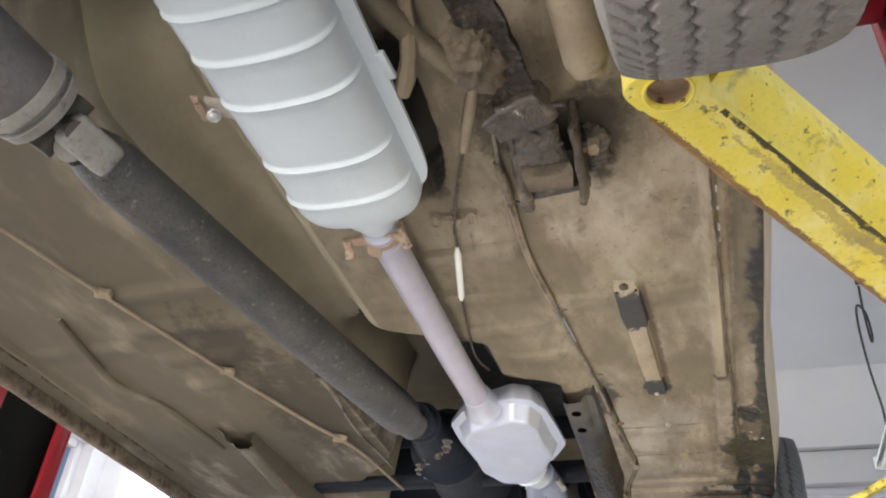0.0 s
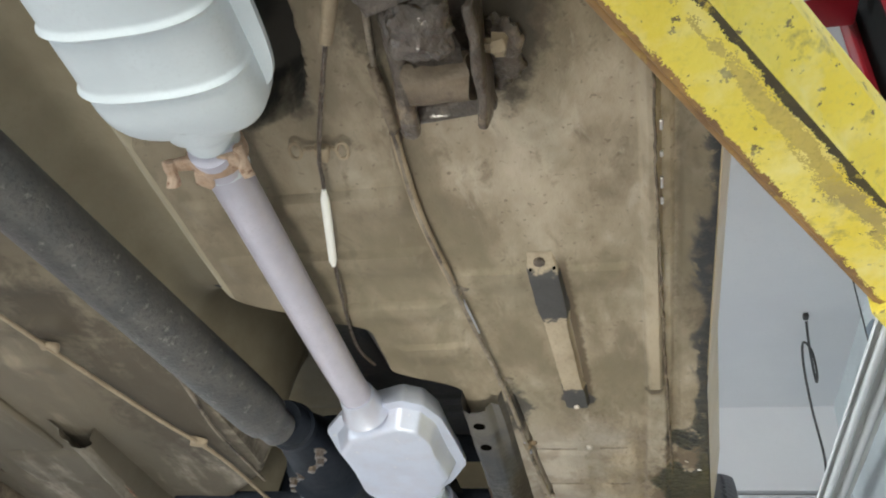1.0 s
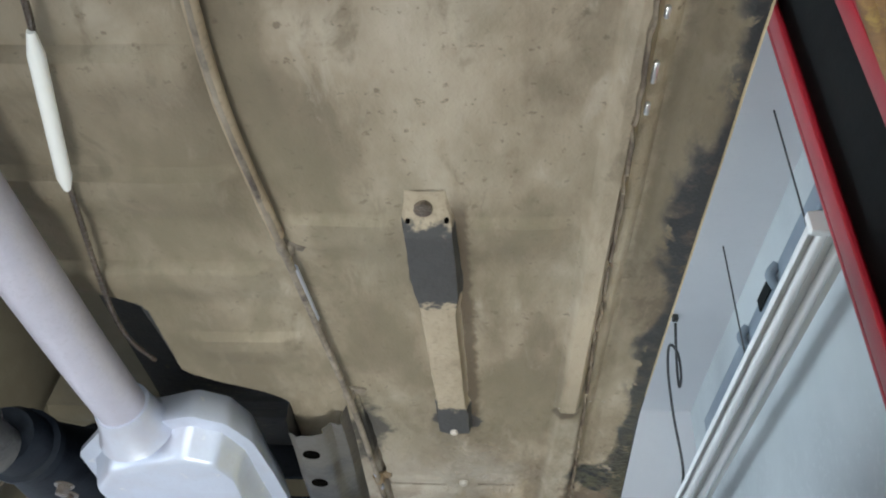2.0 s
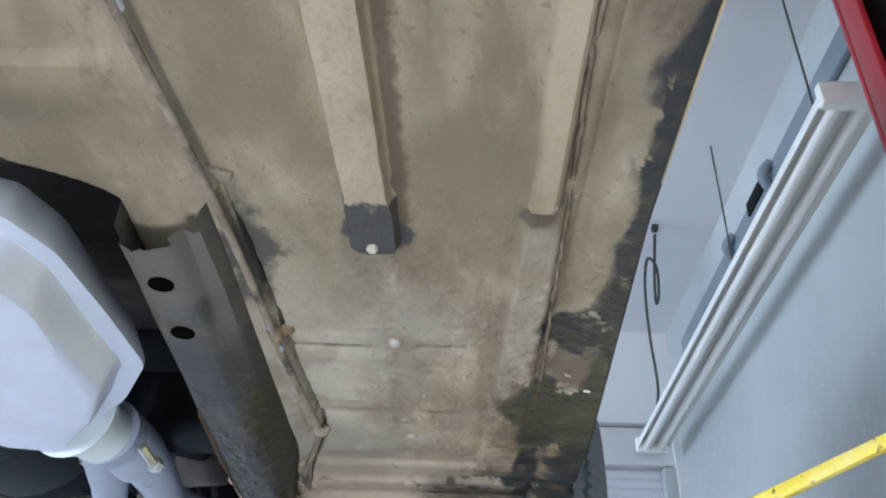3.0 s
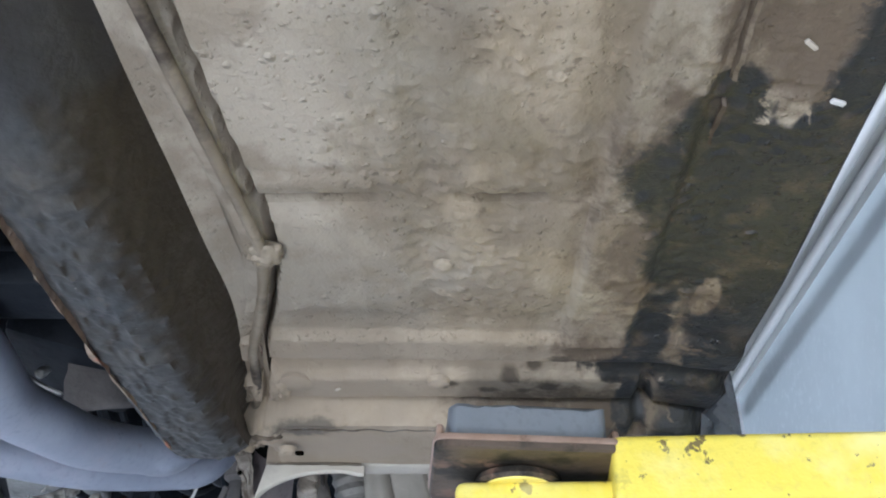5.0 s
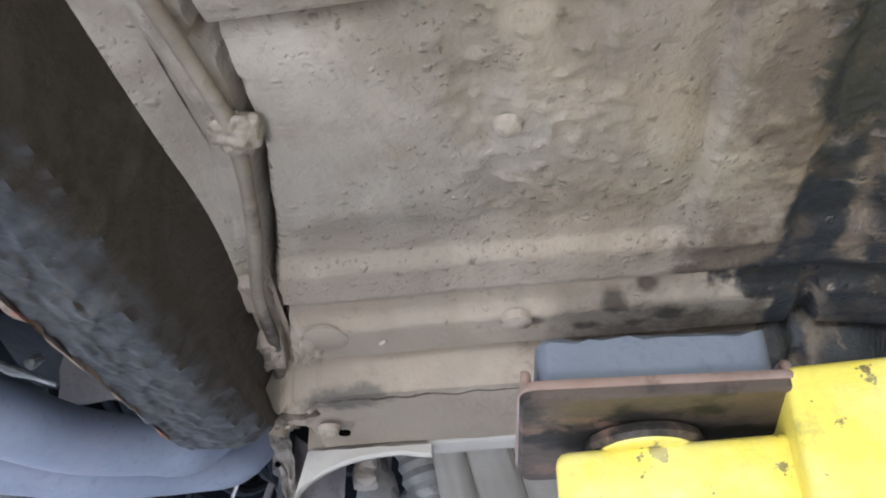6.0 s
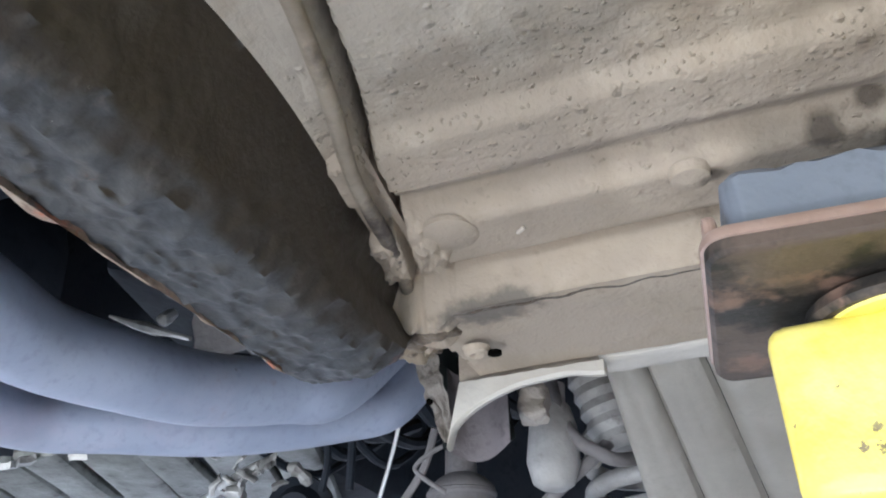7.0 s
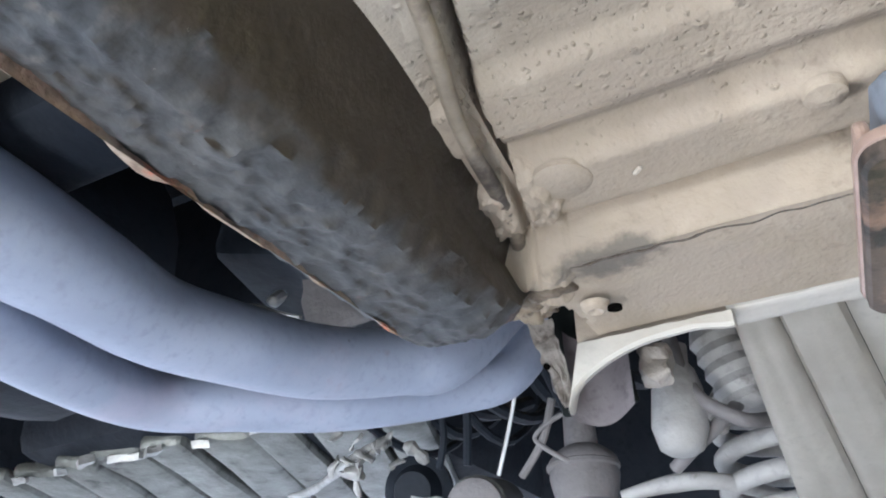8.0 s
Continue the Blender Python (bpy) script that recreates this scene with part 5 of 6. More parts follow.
for k in range(80):
    v = k / 79
    w = (0.0004 + 0.0007 * (1 - v) ** 2) * ease(v / 0.08) * (0.7 + 0.9 * abs(noise.noise(Vector((v * 22, 1, 7)))))
    x, y, z = 0.058 + 0.15 * v, 2.4585 + 0.002 * noise.noise(Vector((v * 14, 3, 1))), 1.7675 + 0.0012 * noise.noise(Vector((v * 9, 5, 1)))
    rows.append([bm.verts.new((x, y - 0.003, z + w)), bm.verts.new((x, y - 0.0042, z - w)), bm.verts.new((x, y - 0.0034, z - w - 0.0004))])
for a, b in zip(rows, rows[1:]):
    for j in range(2):
        bm.faces.new((a[j], a[j + 1], b[j + 1], b[j]))
part("panel_gap", bm, M_OILY, car)

part("floor_plug", lathe([(0, 0.007), (-0.003, 0.006), (-0.0045, 0.003), (-0.0047, 0.0)], at(0.201, 2.231, 1.795), 24, cap=False), M_UNDER, car)
part("paint_flake", box((0.008, 0.003, 0.002), at(0.397, 2.072, 1.7885, 20), 0.0006), M_WHITE, car)
part("paint_flake", box((0.008, 0.0025, 0.002), at(0.372, 2.035, 1.789, 40), 0.0006), M_PALE, car)
part("paint_flake", box((0.002, 0.006, 0.002), at(0.108, 2.42, 1.7895, 50), 0.0006), M_PALE, car)
# bright metal bits that draw the glints along the seam
for yy, ln in ((1.125, 0.016), (1.172, 0.010), (1.222, 0.020), (1.256, 0.012)):
    part("wet_drip", box((0.004, ln, 0.004), at(0.331, yy, 1.7815), 0.0015), M_CHROME, car)


# rear spring in its front mount, caked with oily mud
spring = part("leaf_spring", rugged(box((0.085, 0.15, 0.02), at(0.102, 0.985, 1.797), 0.004), 0.005), M_OILY, car, "oily brown leaf spring running back from its mount")
for k in range(3):
    y0 = 0.985 - 0.07 * k
    bm = sheet(10, 60, lambda u, v: (0.078 + 0.056 * u - 0.10 * (0.985 - y0 + (y0 - 0.02) * v), y0 - (y0 - 0.02) * v, 1.744 - 0.05 * v ** 1.3 - 0.008 * k + 0.004 * math.sin(math.pi * u)))
    bmesh.ops.solidify(bm, geom=bm.faces[:], thickness=0.006)
    part("spring_leaf", rugged(bm, 0.004, 35), M_OILY, spring)
bm = lathe([(-0.034, 0.020), (-0.034, 0.027), (0.034, 0.027), (0.034, 0.020)], at(0.102, 1.005, 1.756, 0, 0, 90), 32)
part("spring_eye", rugged(bm, 0.006, 45), M_MUD, spring)
part("mount_cheek", rugged(box((0.020, 0.165, 0.056), at(0.056, 0.995, 1.772, 4, -4, -12), 0.008, 3), 0.008, 38), M_OILY, spring)
part("mount_cheek", rugged(box((0.012, 0.150, 0.070), at(0.146, 0.985, 1.768, 2, -4), 0.004, 3), 0.007, 38), M_OILY, spring)
part("mount_lip", rugged(box((0.100, 0.024, 0.034), at(0.098, 1.066, 1.786, -5), 0.006, 3), 0.007, 40), M_OILY, spring)
part("mount_bolt", rugged(lathe([(0, 0.008), (0.008, 0.0075), (0.010, 0.013), (0.022, 0.0125), (0.024, 0.008)], at(0.152, 0.976, 1.764, 0, 0, 90), 6), 0.003, 90), M_TAN, spring)
part("spring_clamp", rugged(box((0.088, 0.052, 0.036), at(0.086, 0.858, 1.734, -14, 4), 0.010, 3), 0.010, 45), M_OILY, spring, "clamp caked in black oily dirt")
part("mud_lump", mud(0.060, 0.750, 1.738, 0.034, 0.055, 0.030, 0.35), M_MUD, spring)
part("mud_lump", mud(0.098, 0.925, 1.735, 0.034, 0.040, 0.014, 0.30), M_OILY, spring)
part("mud_lump", mud(0.052, 1.065, 1.792, 0.016, 0.022, 0.010, 0.35), M_OILY, spring)
part("mud_lump", mud(0.166, 1.01, 1.797, 0.022, 0.050, 0.012, 0.35), M_OILY, spring)
part("floor_rib", tube([(-0.075, 0.66, 1.80), (-0.040, 0.735, 1.797), (-0.004, 0.80, 1.793), (0.020, 0.842, 1.79)], [0.016, 0.015, 0.013, 0.009], 16, wobble=0.25), M_UNDER, car)
part("damper", lathe([(0, 0.02), (0.02, 0.028), (0.30, 0.028), (0.32, 0.012), (0.5, 0.012)], along((0.19, 0.80, 1.72), (0.13, 0.25, 1.95)), 20), M_TAN, car)

# caked dirt in the corner between rail and floor
bm = sheet(90, 60, lambda u, v: (0.012 + 0.070 * u - 0.034 * v, 2.385 + 0.125 * v, 1.8))
for q in bm.verts:
    u, v = (q.co.x - 0.012 + 0.034 * (q.co.y - 2.385) / 0.125) / 0.070, (q.co.y - 2.385) / 0.125
    hump = ease(2.4 * math.sin(math.pi * u) * math.sin(math.pi * v) + 0.5 * noise.noise(q.co * 90))
    d = noise.voronoi(q.co * 130 + 0.4 * noise.noise_vector(q.co * 200))[0]
    base = under(q.co.x, min(q.co.y, 2.55))
    q.co.z = base + 0.003 - hump * (0.006 + 0.006 * max(0.0, 0.6 - d[0]) + 0.006 * abs(noise.noise(q.co * 60)) + 0.0015 * noise.noise(q.co * 300))
part("caked_dirt", bm, M_UNDER, car, "lumpy caked dirt")
for lump in ((0.020, 2.492, 1.776, 0.020, 0.018, 0.012), (0.034, 2.478, 1.775, 0.016, 0.014, 0.009), (0.008, 2.470, 1.782, 0.016, 0.018, 0.014)):
    part("dirt_lump", mud(*lump, 0.45, 70.0), M_WELD, car)

# rear axle and driveshaft
A, B = Vector((-0.5175, 0.635, 1.697)), Vector((-0.347, 1.70, 1.710))
m = along(A, B)
shaft = part("driveshaft", lathe([(0.12, 0.034), (0.14, 0.040), (0.17, 0.0445), (1.02, 0.0445), (1.05, 0.042), (1.06, 0.034), (1.10, 0.033)], m, 36), M_SHAFT, car,
             "dark steel driveshaft with speckled grey dirt")
bm = bmesh.new()
for ang in (0, 180):
    box((0.030, 0.050, 0.085), m @ pose(0, 0, 0.105, 0, 0, 35 + ang) @ at(0.036, 0, 0), 0.010, 3, bm)
part("yoke", bm, M_GREY, shaft)
part("bearing_cap", lathe([(0, 0.019), (0.004, 0.018), (0.006, 0.014), (0.006, 0.0)], along((-0.492, 0.722, 1.665), (-0.36, 0.60, 1.49)), 24, cap=False), M_GREY, shaft)
bm = lathe([(-0.045, 0.016), (0.045, 0.016)], m @ pose(0, 0, 0.075, 90, 0, 35), 18)
lathe([(-0.05, 0.016), (0.05, 0.016)], m @ pose(0, 0, 0.075, 90, 0, 125), 18, bm)
part("universal_joint", bm, M_RAIL, shaft)
part("flange", lathe([(0.0, 0.062), (0.016, 0.064), (0.018, 0.055), (0.026, 0.055), (0.028, 0.063), (0.042, 0.060), (0.05, 0.04)], m, 36), M_GREY, shaft)
part("pinion_nose", lathe([(-0.34, 0.12), (-0.22, 0.10), (-0.10, 0.062), (0.0, 0.058)], m, 32), M_GREYMAUVE, car)
part("axle_tube", lathe([(0, 0.04), (1.3, 0.04)], along((-1.1, 0.36, 1.66), (0.25, 0.36, 1.66)), 24), M_SHAFT, car)

# muffler: two pressed halves with a flanged seam and cross beads
MX, MZ, MY0, MY1, MYF = -0.187, 1.763, 0.33, 1.032, 0.990


def shell(sign, depth):
    """One pressed half of the muffler."""
    n, na = 420, 22
    bm = bmesh.new()
    rows = []
    for k in range(n + 1):
        y = MY0 + (MY1 - MY0) * k / n
        s = min(1.0, (MY1 - y) / 0.068, (y - MY0) / 0.068)
        f = math.sqrt(max(0.0, 1 - (1 - s) ** 2))
        half, dep = 0.054 + 0.046 * f, depth * (0.30 + 0.70 * f)
        bead = sum(0.0058 * math.exp(-((y - yb) / 0.0036) ** 2) - 0.0022 * math.exp(-((y - yb - 0.0085) / 0.0045) ** 2) for yb in (0.43, 0.51, 0.589, 0.659, 0.735, 0.857, 0.937))
        row = []
        for j in range(na + 1):
            a = math.pi * j / na
            c, sn = math.cos(a), math.sin(a)
            r = 1 + bead / 0.062 * min(1.0, 2.2 * sn)
            row.append(bm.verts.new((MX + half * math.copysign(abs(c) ** 0.72, c) * (1 + 0.4 * (r - 1)), y, MZ + sign * dep * sn ** 0.62 * r)))
        rows.append(row)
    for a, b in zip(rows, rows[1:]):
        for j in range(na):
            bm.faces.new((a[j], a[j + 1], b[j + 1], b[j]))
    bm.faces.new(rows[0])
    bm.faces.new(rows[-1])
    return bm


muffler = part("muffler", shell(-1, 0.074), M_SILVER, car, "silver-painted pressed steel muffler with raised cross beads")
part("upper_half", shell(1, 0.055), M_SILVER, muffler)
bm = bmesh.new()
rim = []
for k in range(64):
    a = 2 * math.pi * k / 64
    ex = 9.0
    cx = math.copysign(abs(math.cos(a)) ** (2 / ex), math.cos(a))
    sy = math.copysign(abs(math.sin(a)) ** (2 / ex), math.sin(a))
    rim.append((MX + 0.002 + 0.119 * cx, (MY0 + MYF) / 2 + (MYF - MY0) / 2 * sy))
rings = []
for grow, z in ((0.55, 0.004), (1.0, 0.004), (1.0, -0.004), (0.55, -0.004)):
    rings.append([bm.verts.new((MX + 0.002 + (x - MX - 0.002) * grow, (MY0 + MYF) / 2 + (y - (MY0 + MYF) / 2) * (1 - (1 - grow) * 0.3), MZ - 0.010 + z)) for x, y in rim])
for a, b in zip(rings, rings[1:] + rings[:1]):
    for j in range(64):
        bm.faces.new((a[j], a[(j + 1) % 64], b[(j + 1) % 64], b[j]))
part("seam_flange", bm, M_SILVER, muffler)
neck = lathe([(-0.03, 0.055), (-0.002, 0.046), (0.006, 0.038), (0.014, 0.033), (0.07, 0.031)], along((-0.183, 1.030, 1.748), (-0.187, 1.10, 1.744)), 28)
part("outlet_neck", neck, M_SILVER, muffler)
part("hanger_tab", rugged(box((0.052, 0.036, 0.006), at(-0.318, 0.786, 1.764, 12, 0, 8), 0.002), 0.004, 60), M_PALE, muffler)
part("hanger_strip", rugged(box((0.012, 0.050, 0.006), at(-0.349, 0.776, 1.760, 8), 0.002), 0.004, 60), M_RUST, muffler)
part("hanger_bolt", lathe([(0, 0.011), (0.004, 0.011), (0.005, 0.008), (0.014, 0.0075), (0.016, 0.004)], along((-0.337, 0.792, 1.761), (-0.300, 0.765, 1.69)), 8), M_CHROME, muffler)
bm = box((0.014, 0.045, 0.010), at(-0.064, 0.755, 1.752, -4), 0.003)
part("edge_bracket", bm, M_SILVER, muffler)
part("hanger_strap", tube([(-0.062, 0.815, 1.757), (-0.042, 0.775, 1.775), (-0.032, 0.735, 1.80), (-0.035, 0.69, 1.87)], [0.010, 0.012, 0.010, 0.008], 8, wobble=0.3), M_TAN, muffler)

# exhaust pipe, clamp and converter
pipe = part("exhaust_pipe", tube([(-0.180, 1.05, 1.728), (-0.187, 1.12, 1.744), (-0.190, 1.30, 1.747), (-0.192, 1.55, 1.748), (-0.190, 1.74, 1.75)], 0.0275, 28), M_PIPE, car, "smooth violet-grey exhaust pipe")
clamp = part("pipe_clamp", lathe([(-0.012, 0.0345), (-0.008, 0.036), (0.008, 0.036), (0.011, 0.0345)], along((-0.184, 1.070, 1.742), (-0.190, 1.30, 1.747)), 28), M_RUST, car, "pale rusty exhaust clamp")
bm = box((0.092, 0.018, 0.012), at(-0.190, 1.066, 1.723, -6, 0, 6), 0.004)
tube([(-0.238, 1.062, 1.724), (-0.242, 1.092, 1.712)], 0.008, 8, bm)
tube([(-0.146, 1.050, 1.728), (-0.142, 1.085, 1.712)], 0.007, 8, bm)
box((0.022, 0.024, 0.016), at(-0.196, 1.084, 1.713, 30), 0.004, bm=bm)
rugged(bm, 0.0035, 70)
part("clamp_saddle", bm, M_RUST, clamp)

PLAN = [(-0.117, 1.690), (-0.078, 1.708), (-0.057, 1.755), (-0.049, 1.840), (-0.044, 1.945), (-0.090, 2.030), (-0.170, 2.120), (-0.234, 2.108), (-0.281, 2.025), (-0.289, 1.890), (-0.285, 1.800), (-0.238, 1.738)]


def ring_loft(levels):
    """levels: (inset, z), the plan drawn in towards its middle by inset metres."""
    bm = bmesh.new()
    mx, my = sum(p[0] for p in PLAN) / 12, sum(p[1] for p in PLAN) / 12
    ring = [Vector((*p, 0)) for p in PLAN]
    dense = [ring[i].lerp(ring[(i + k) % 12], w) for i in range(12) for k, w in ((-1, 0.22), (-1, 0.08), (1, 0.08), (1, 0.22))]
    rows = []
    for inset, z in levels:
        row = []
        for p in dense:
            d = Vector((p.x - mx, p.y - my))
            q = d * (1 - inset / d.length)
            row.append(bm.verts.new((mx + q.x, my + q.y, z)))
        rows.append(row)
    n = len(dense)
    for a, b in zip(rows, rows[1:]):
        for j in range(n):
            bm.faces.new((a[j], a[(j + 1) % n], b[(j + 1) % n], b[j]))
    bm.faces.new(rows[0])
    bm.faces.new(rows[-1])
    return bm


cat = part("catalytic_converter", ring_loft([(0.045, 1.802), (0.02, 1.79), (0.0, 1.753), (0.0, 1.745), (0.006, 1.744), (0.020, 1.743), (0.023, 1.738), (0.031, 1.712), (0.035, 1.7075), (0.043, 1.706), (0.08, 1.7055)]), M_CAT, car,
           "silver flat catalytic converter with a folded seam")
part("inlet_collar", lathe([(-0.02, 0.031), (0.0, 0.034), (0.022, 0.040), (0.03, 0.044)], along((-0.189, 1.695, 1.748), (-0.184, 1.77, 1.740)), 28), M_CAT, cat)
part("outlet_cone", lathe([(0, 0.050), (0.035, 0.036), (0.07, 0.034)], along((-0.165, 2.085, 1.752), (-0.150, 2.17, 1.754)), 28), M_SILVER, cat)
bm = lathe([(0, 0.036), (0.002, 0.040), (0.010, 0.040), (0.012, 0.036)], along((-0.152, 2.148, 1.758), (-0.146, 2.20, 1.756)), 28)
part("outlet_flange", bm, M_HEADER, cat)
for a, b in (((-0.104, 2.142, 1.738), (-0.096, 2.170, 1.728)), ((-0.198, 2.155, 1.748), (-0.190, 2.20, 1.744))):
    bm = tube([a, b], 0.0055, 8)
    lathe([(0, 0.009), (0.010, 0.009), (0.011, 0.006)], along(b, (2 * b[0] - a[0], 2 * b[1] - a[1], b[2])), 6, bm)
    part("flange_bolt", bm, M_CHROME, cat)

header = part("header_pipe", tube([(-0.146, 2.165, 1.760), (-0.134, 2.24, 1.757), (-0.131, 2.305, 1.752), (-0.138, 2.364, 1.751), (-0.128, 2.414, 1.753), (-0.116, 2.473, 1.760), (-0.094, 2.532, 1.775), (-0.073, 2.572, 1.79), (-0.05, 2.66, 1.88)],
                                      [0.034, 0.030, 0.026, 0.024, 0.0235, 0.023, 0.022, 0.021, 0.021], 28), M_HEADER, car, "blue-grey painted exhaust header pipe")
part("header_pipe", tube([(-0.158, 2.17, 1.755), (-0.19, 2.29, 1.746), (-0.216, 2.38, 1.745), (-0.220, 2.444, 1.747), (-0.190, 2.487, 1.752), (-0.146, 2.546, 1.760), (-0.094, 2.611, 1.780), (-0.060, 2.645, 1.80), (-0.04, 2.70, 1.88)],
                         [0.032, 0.024, 0.021, 0.0195, 0.019, 0.0185, 0.018, 0.017, 0.017], 28), M_HEADER, car, "blue-grey painted exhaust header pipe")
part("slip_sleeve", lathe([(0, 0.0355), (0.002, 0.0365), (0.05, 0.0345), (0.052, 0.032)], along((-0.145, 2.180, 1.7598), (-0.136, 2.235, 1.7573)), 28), M_HEADER, header)

# wheels
def wheel(x, y, z, r, half, name, rubber, lean=0.0):
    """A tyre on its rim; lean is how far the top leans outward, as metres sideways for a metre of height."""
    w = part(name, lathe([(-half * 0.9, 0.05), (-half * 0.9, 0.17), (-half * 0.5, 0.185), (half * 0.5, 0.185), (half * 0.9, 0.17), (half * 0.9, 0.05)], at(x, y, z, 0, 0, 90), 32), M_DARK, car)
    nt, nw = 560, 64
    bm = bmesh.new()
    rows = []
    sides = [(-1.0, 0.60), (-1.10, 0.70), (-1.12, 0.82), (-1.04, 0.93)]
    for i in range(nt):
        th = 2 * math.pi * i / nt
        prof = [(half * sx, r * sr) for sx, sr in sides]
        for j in range(nw + 1):
            u = -1 + 2 * j / nw
            rr = r - 0.012 * abs(u) ** 4
            zig = 0.045 * (2 * abs((th * 84 / math.pi) % 2 - 1) - 1)
            deep = 0.0
            for g in (-0.66, -0.34, 0.0, 0.34, 0.66):
                deep = max(deep, 1 - ease((abs(u - g - zig * (1 if g > 0 else -1)) - 0.016) / 0.022))
            sipe = 1 - ease((abs((th * 46 / math.pi + 4 * u) % 1 - 0.5) - 0.06) / 0.06)
            deep = max(deep, 0.55 * sipe if abs(u) > 0.78 else 0.0)
            prof.append((half * u, rr - 0.007 * deep))
        prof += [(-half * sx, r * sr) for sx, sr in reversed(sides)]
        rows.append([bm.verts.new((x + px + lean * pr * math.cos(th), y + pr * math.sin(th), z + pr * math.cos(th))) for px, pr in prof])
    for i in range(nt):
        a, b = rows[i], rows[(i + 1) % nt]
        for j in range(len(a) - 1):
            bm.faces.new((a[j], a[j + 1], b[j + 1], b[j]))
    part("tyre", bm, rubber, w, "dusty grey tyre with zigzag tread")


wheel(0.335, 0.45, 1.765, 0.31, 0.098, "wheel", M_TYRE)
# bluer rubber here: the daylight tint is put into the tyre's colour
wheel(0.420, 2.965, 1.835, 0.315, 0.098, "wheel", M_RUBBER, 0.06)

# front of the floor box: white curved flange, splash panel, suspension
bm = bmesh.new()
rows = []
for k in range(32):
    v = k / 31
    x = 0.118 - 0.104 * v
    low = 1.7605 + 0.0045 * ease(v / 0.25) * (1 - ease((v - 0.45) / 0.5)) - 0.005 * v - 0.029 * (1 - math.sqrt(max(0.0, 1 - max(0.0, (v - 0.1) / 0.9) ** 4.0)))
    top = 1.7705 + 0.001 * noise.noise(Vector((v * 9, 1, 1)))
    rows.append([bm.verts.new((x, 2.556 + a, b)) for a, b in ((0.010, top), (0.0, top), (-0.002, low + 0.002), (0.0005, low), (0.006, low + 0.001), (0.010, low + 0.004))])
    for q in rows[-1][:2]:
        q.co.x += 0.009 * ease((v - 0.72) / 0.28)
for a, b in zip(rows, rows[1:]):
    for j in range(6):
        bm.faces.new((a[j], a[(j + 1) % 6], b[(j + 1) % 6], b[j]))
bm.faces.new(rows[0])
bm.faces.new(rows[-1])
part("arched_flange", bm, M_CREAMY, car, "pale arched sheet edge at the front of the floor")
bm = sheet(10, 24, lambda u, v: (-0.024 + 0.024 * v + (0.020 - 0.013 * v) * u + 0.003 * noise.noise(Vector((u * 2, v * 6, 4))), 2.587 + 0.003 * noise.noise(Vector((u * 4, v * 7, 1))), 1.806 - 0.064 * v))
bmesh.ops.solidify(bm, geom=bm.faces[:], thickness=0.003)
part("angled_bracket", rugged(bm, 0.003, 70), M_STAINED, car, "stained torn bracket beside the frame rail")
part("bracket_hole", lathe([(0, 0.0022), (0.003, 0.0022)], at(-0.010, 2.584, 1.772, 0, -90), 12), M_HOLE, car)
part("box_front", box((0.30, 0.006, 0.08), at(0.17, 2.566, 1.814), 0.002), M_UNDER, car)
for x0, x1, x2, x3 in ((0.113, 0.1366, 0.097, 0.1582), (0.1369, 0.1730, 0.1585, 0.2132), (0.1733, 0.30, 0.2135, 0.30)):
    bm = sheet(12, 16, lambda u, v: (x0 + (x1 - x0) * u + v * ((x2 - x0) + ((x3 - x2) - (x1 - x0)) * u), 2.572 + 0.39 * v, 1.786 - 0.117 * v - 0.008 * (math.sin(math.pi * u) ** 0.3 if 0 < u < 1 else 0.0) + 0.0015 * noise.noise(Vector((u * 5, v * 8, x0 * 50)))))
    bmesh.ops.solidify(bm, geom=bm.faces[:], thickness=0.003)
    part("splash_panel", bm, M_CREAMY, car)
part("panel_lip", rugged(box((0.075, 0.030, 0.006), at(0.152, 2.574, 1.776, -3), 0.002), 0.002, 60), M_CREAMY, car)
part("arch_panel", sheet(14, 8, lambda u, v: (-0.002 + 0.044 * u, 2.600 + 0.010 * math.sin(math.pi * u), 1.741 - 0.008 * math.sin(math.pi * u ** 0.8) + 0.060 * v)), M_MAUVE, car, "mauve-grey inner panel behind the arched edge")
boot = part("steering_boot", lathe([(0, 0.026), (0.012, 0.029), (0.022, 0.031), (0.030, 0.030), (0.034, 0.031), (0.038, 0.030), (0.046, 0.022), (0.050, 0.015), (0.10, 0.013), (0.105, 0.020), (0.13, 0.022), (0.16, 0.02)], along((-0.066, 2.80, 1.730), (-0.070, 2.80, 2.0)), 28), M_GREYMAUVE, car, "grey rubber steering boot with a collar")
part("boot_ridge", lathe([(0.0, 0.0305), (0.002, 0.0325), (0.005, 0.0325), (0.007, 0.0305)], at(-0.067, 2.80, 1.758), 28), M_GREYMAUVE, boot)
part("subframe_beam", rugged(box((0.30, 0.05, 0.05), at(-0.14, 2.81, 1.702, 0, 0, 3), 0.01), 0.003, 25), M_GREYMAUVE, car)
coil = [(0.088 + 0.045 * math.cos(a), 2.86 + 0.045 * math.sin(a), 1.708 + (a - 3.6) * 0.0043) for a in (3.6 + 0.3 * k for k in range(64))]
part("coil_spring", tube(coil, 0.0085, 12, steps=2), M_COIL, car, "dusty pale grey coil spring")
part("spring_seat", lathe([(0, 0.05), (0.01, 0.055), (0.03, 0.04)], at(0.088, 2.86, 1.80), 24), M_GREY, car)
part("control_arm", tube([(-0.035, 2.80, 1.732), (0.01, 2.805, 1.738), (0.05, 2.82, 1.736), (0.09, 2.90, 1.73)], [0.005, 0.008, 0.007, 0.006], 12), M_COIL, car)
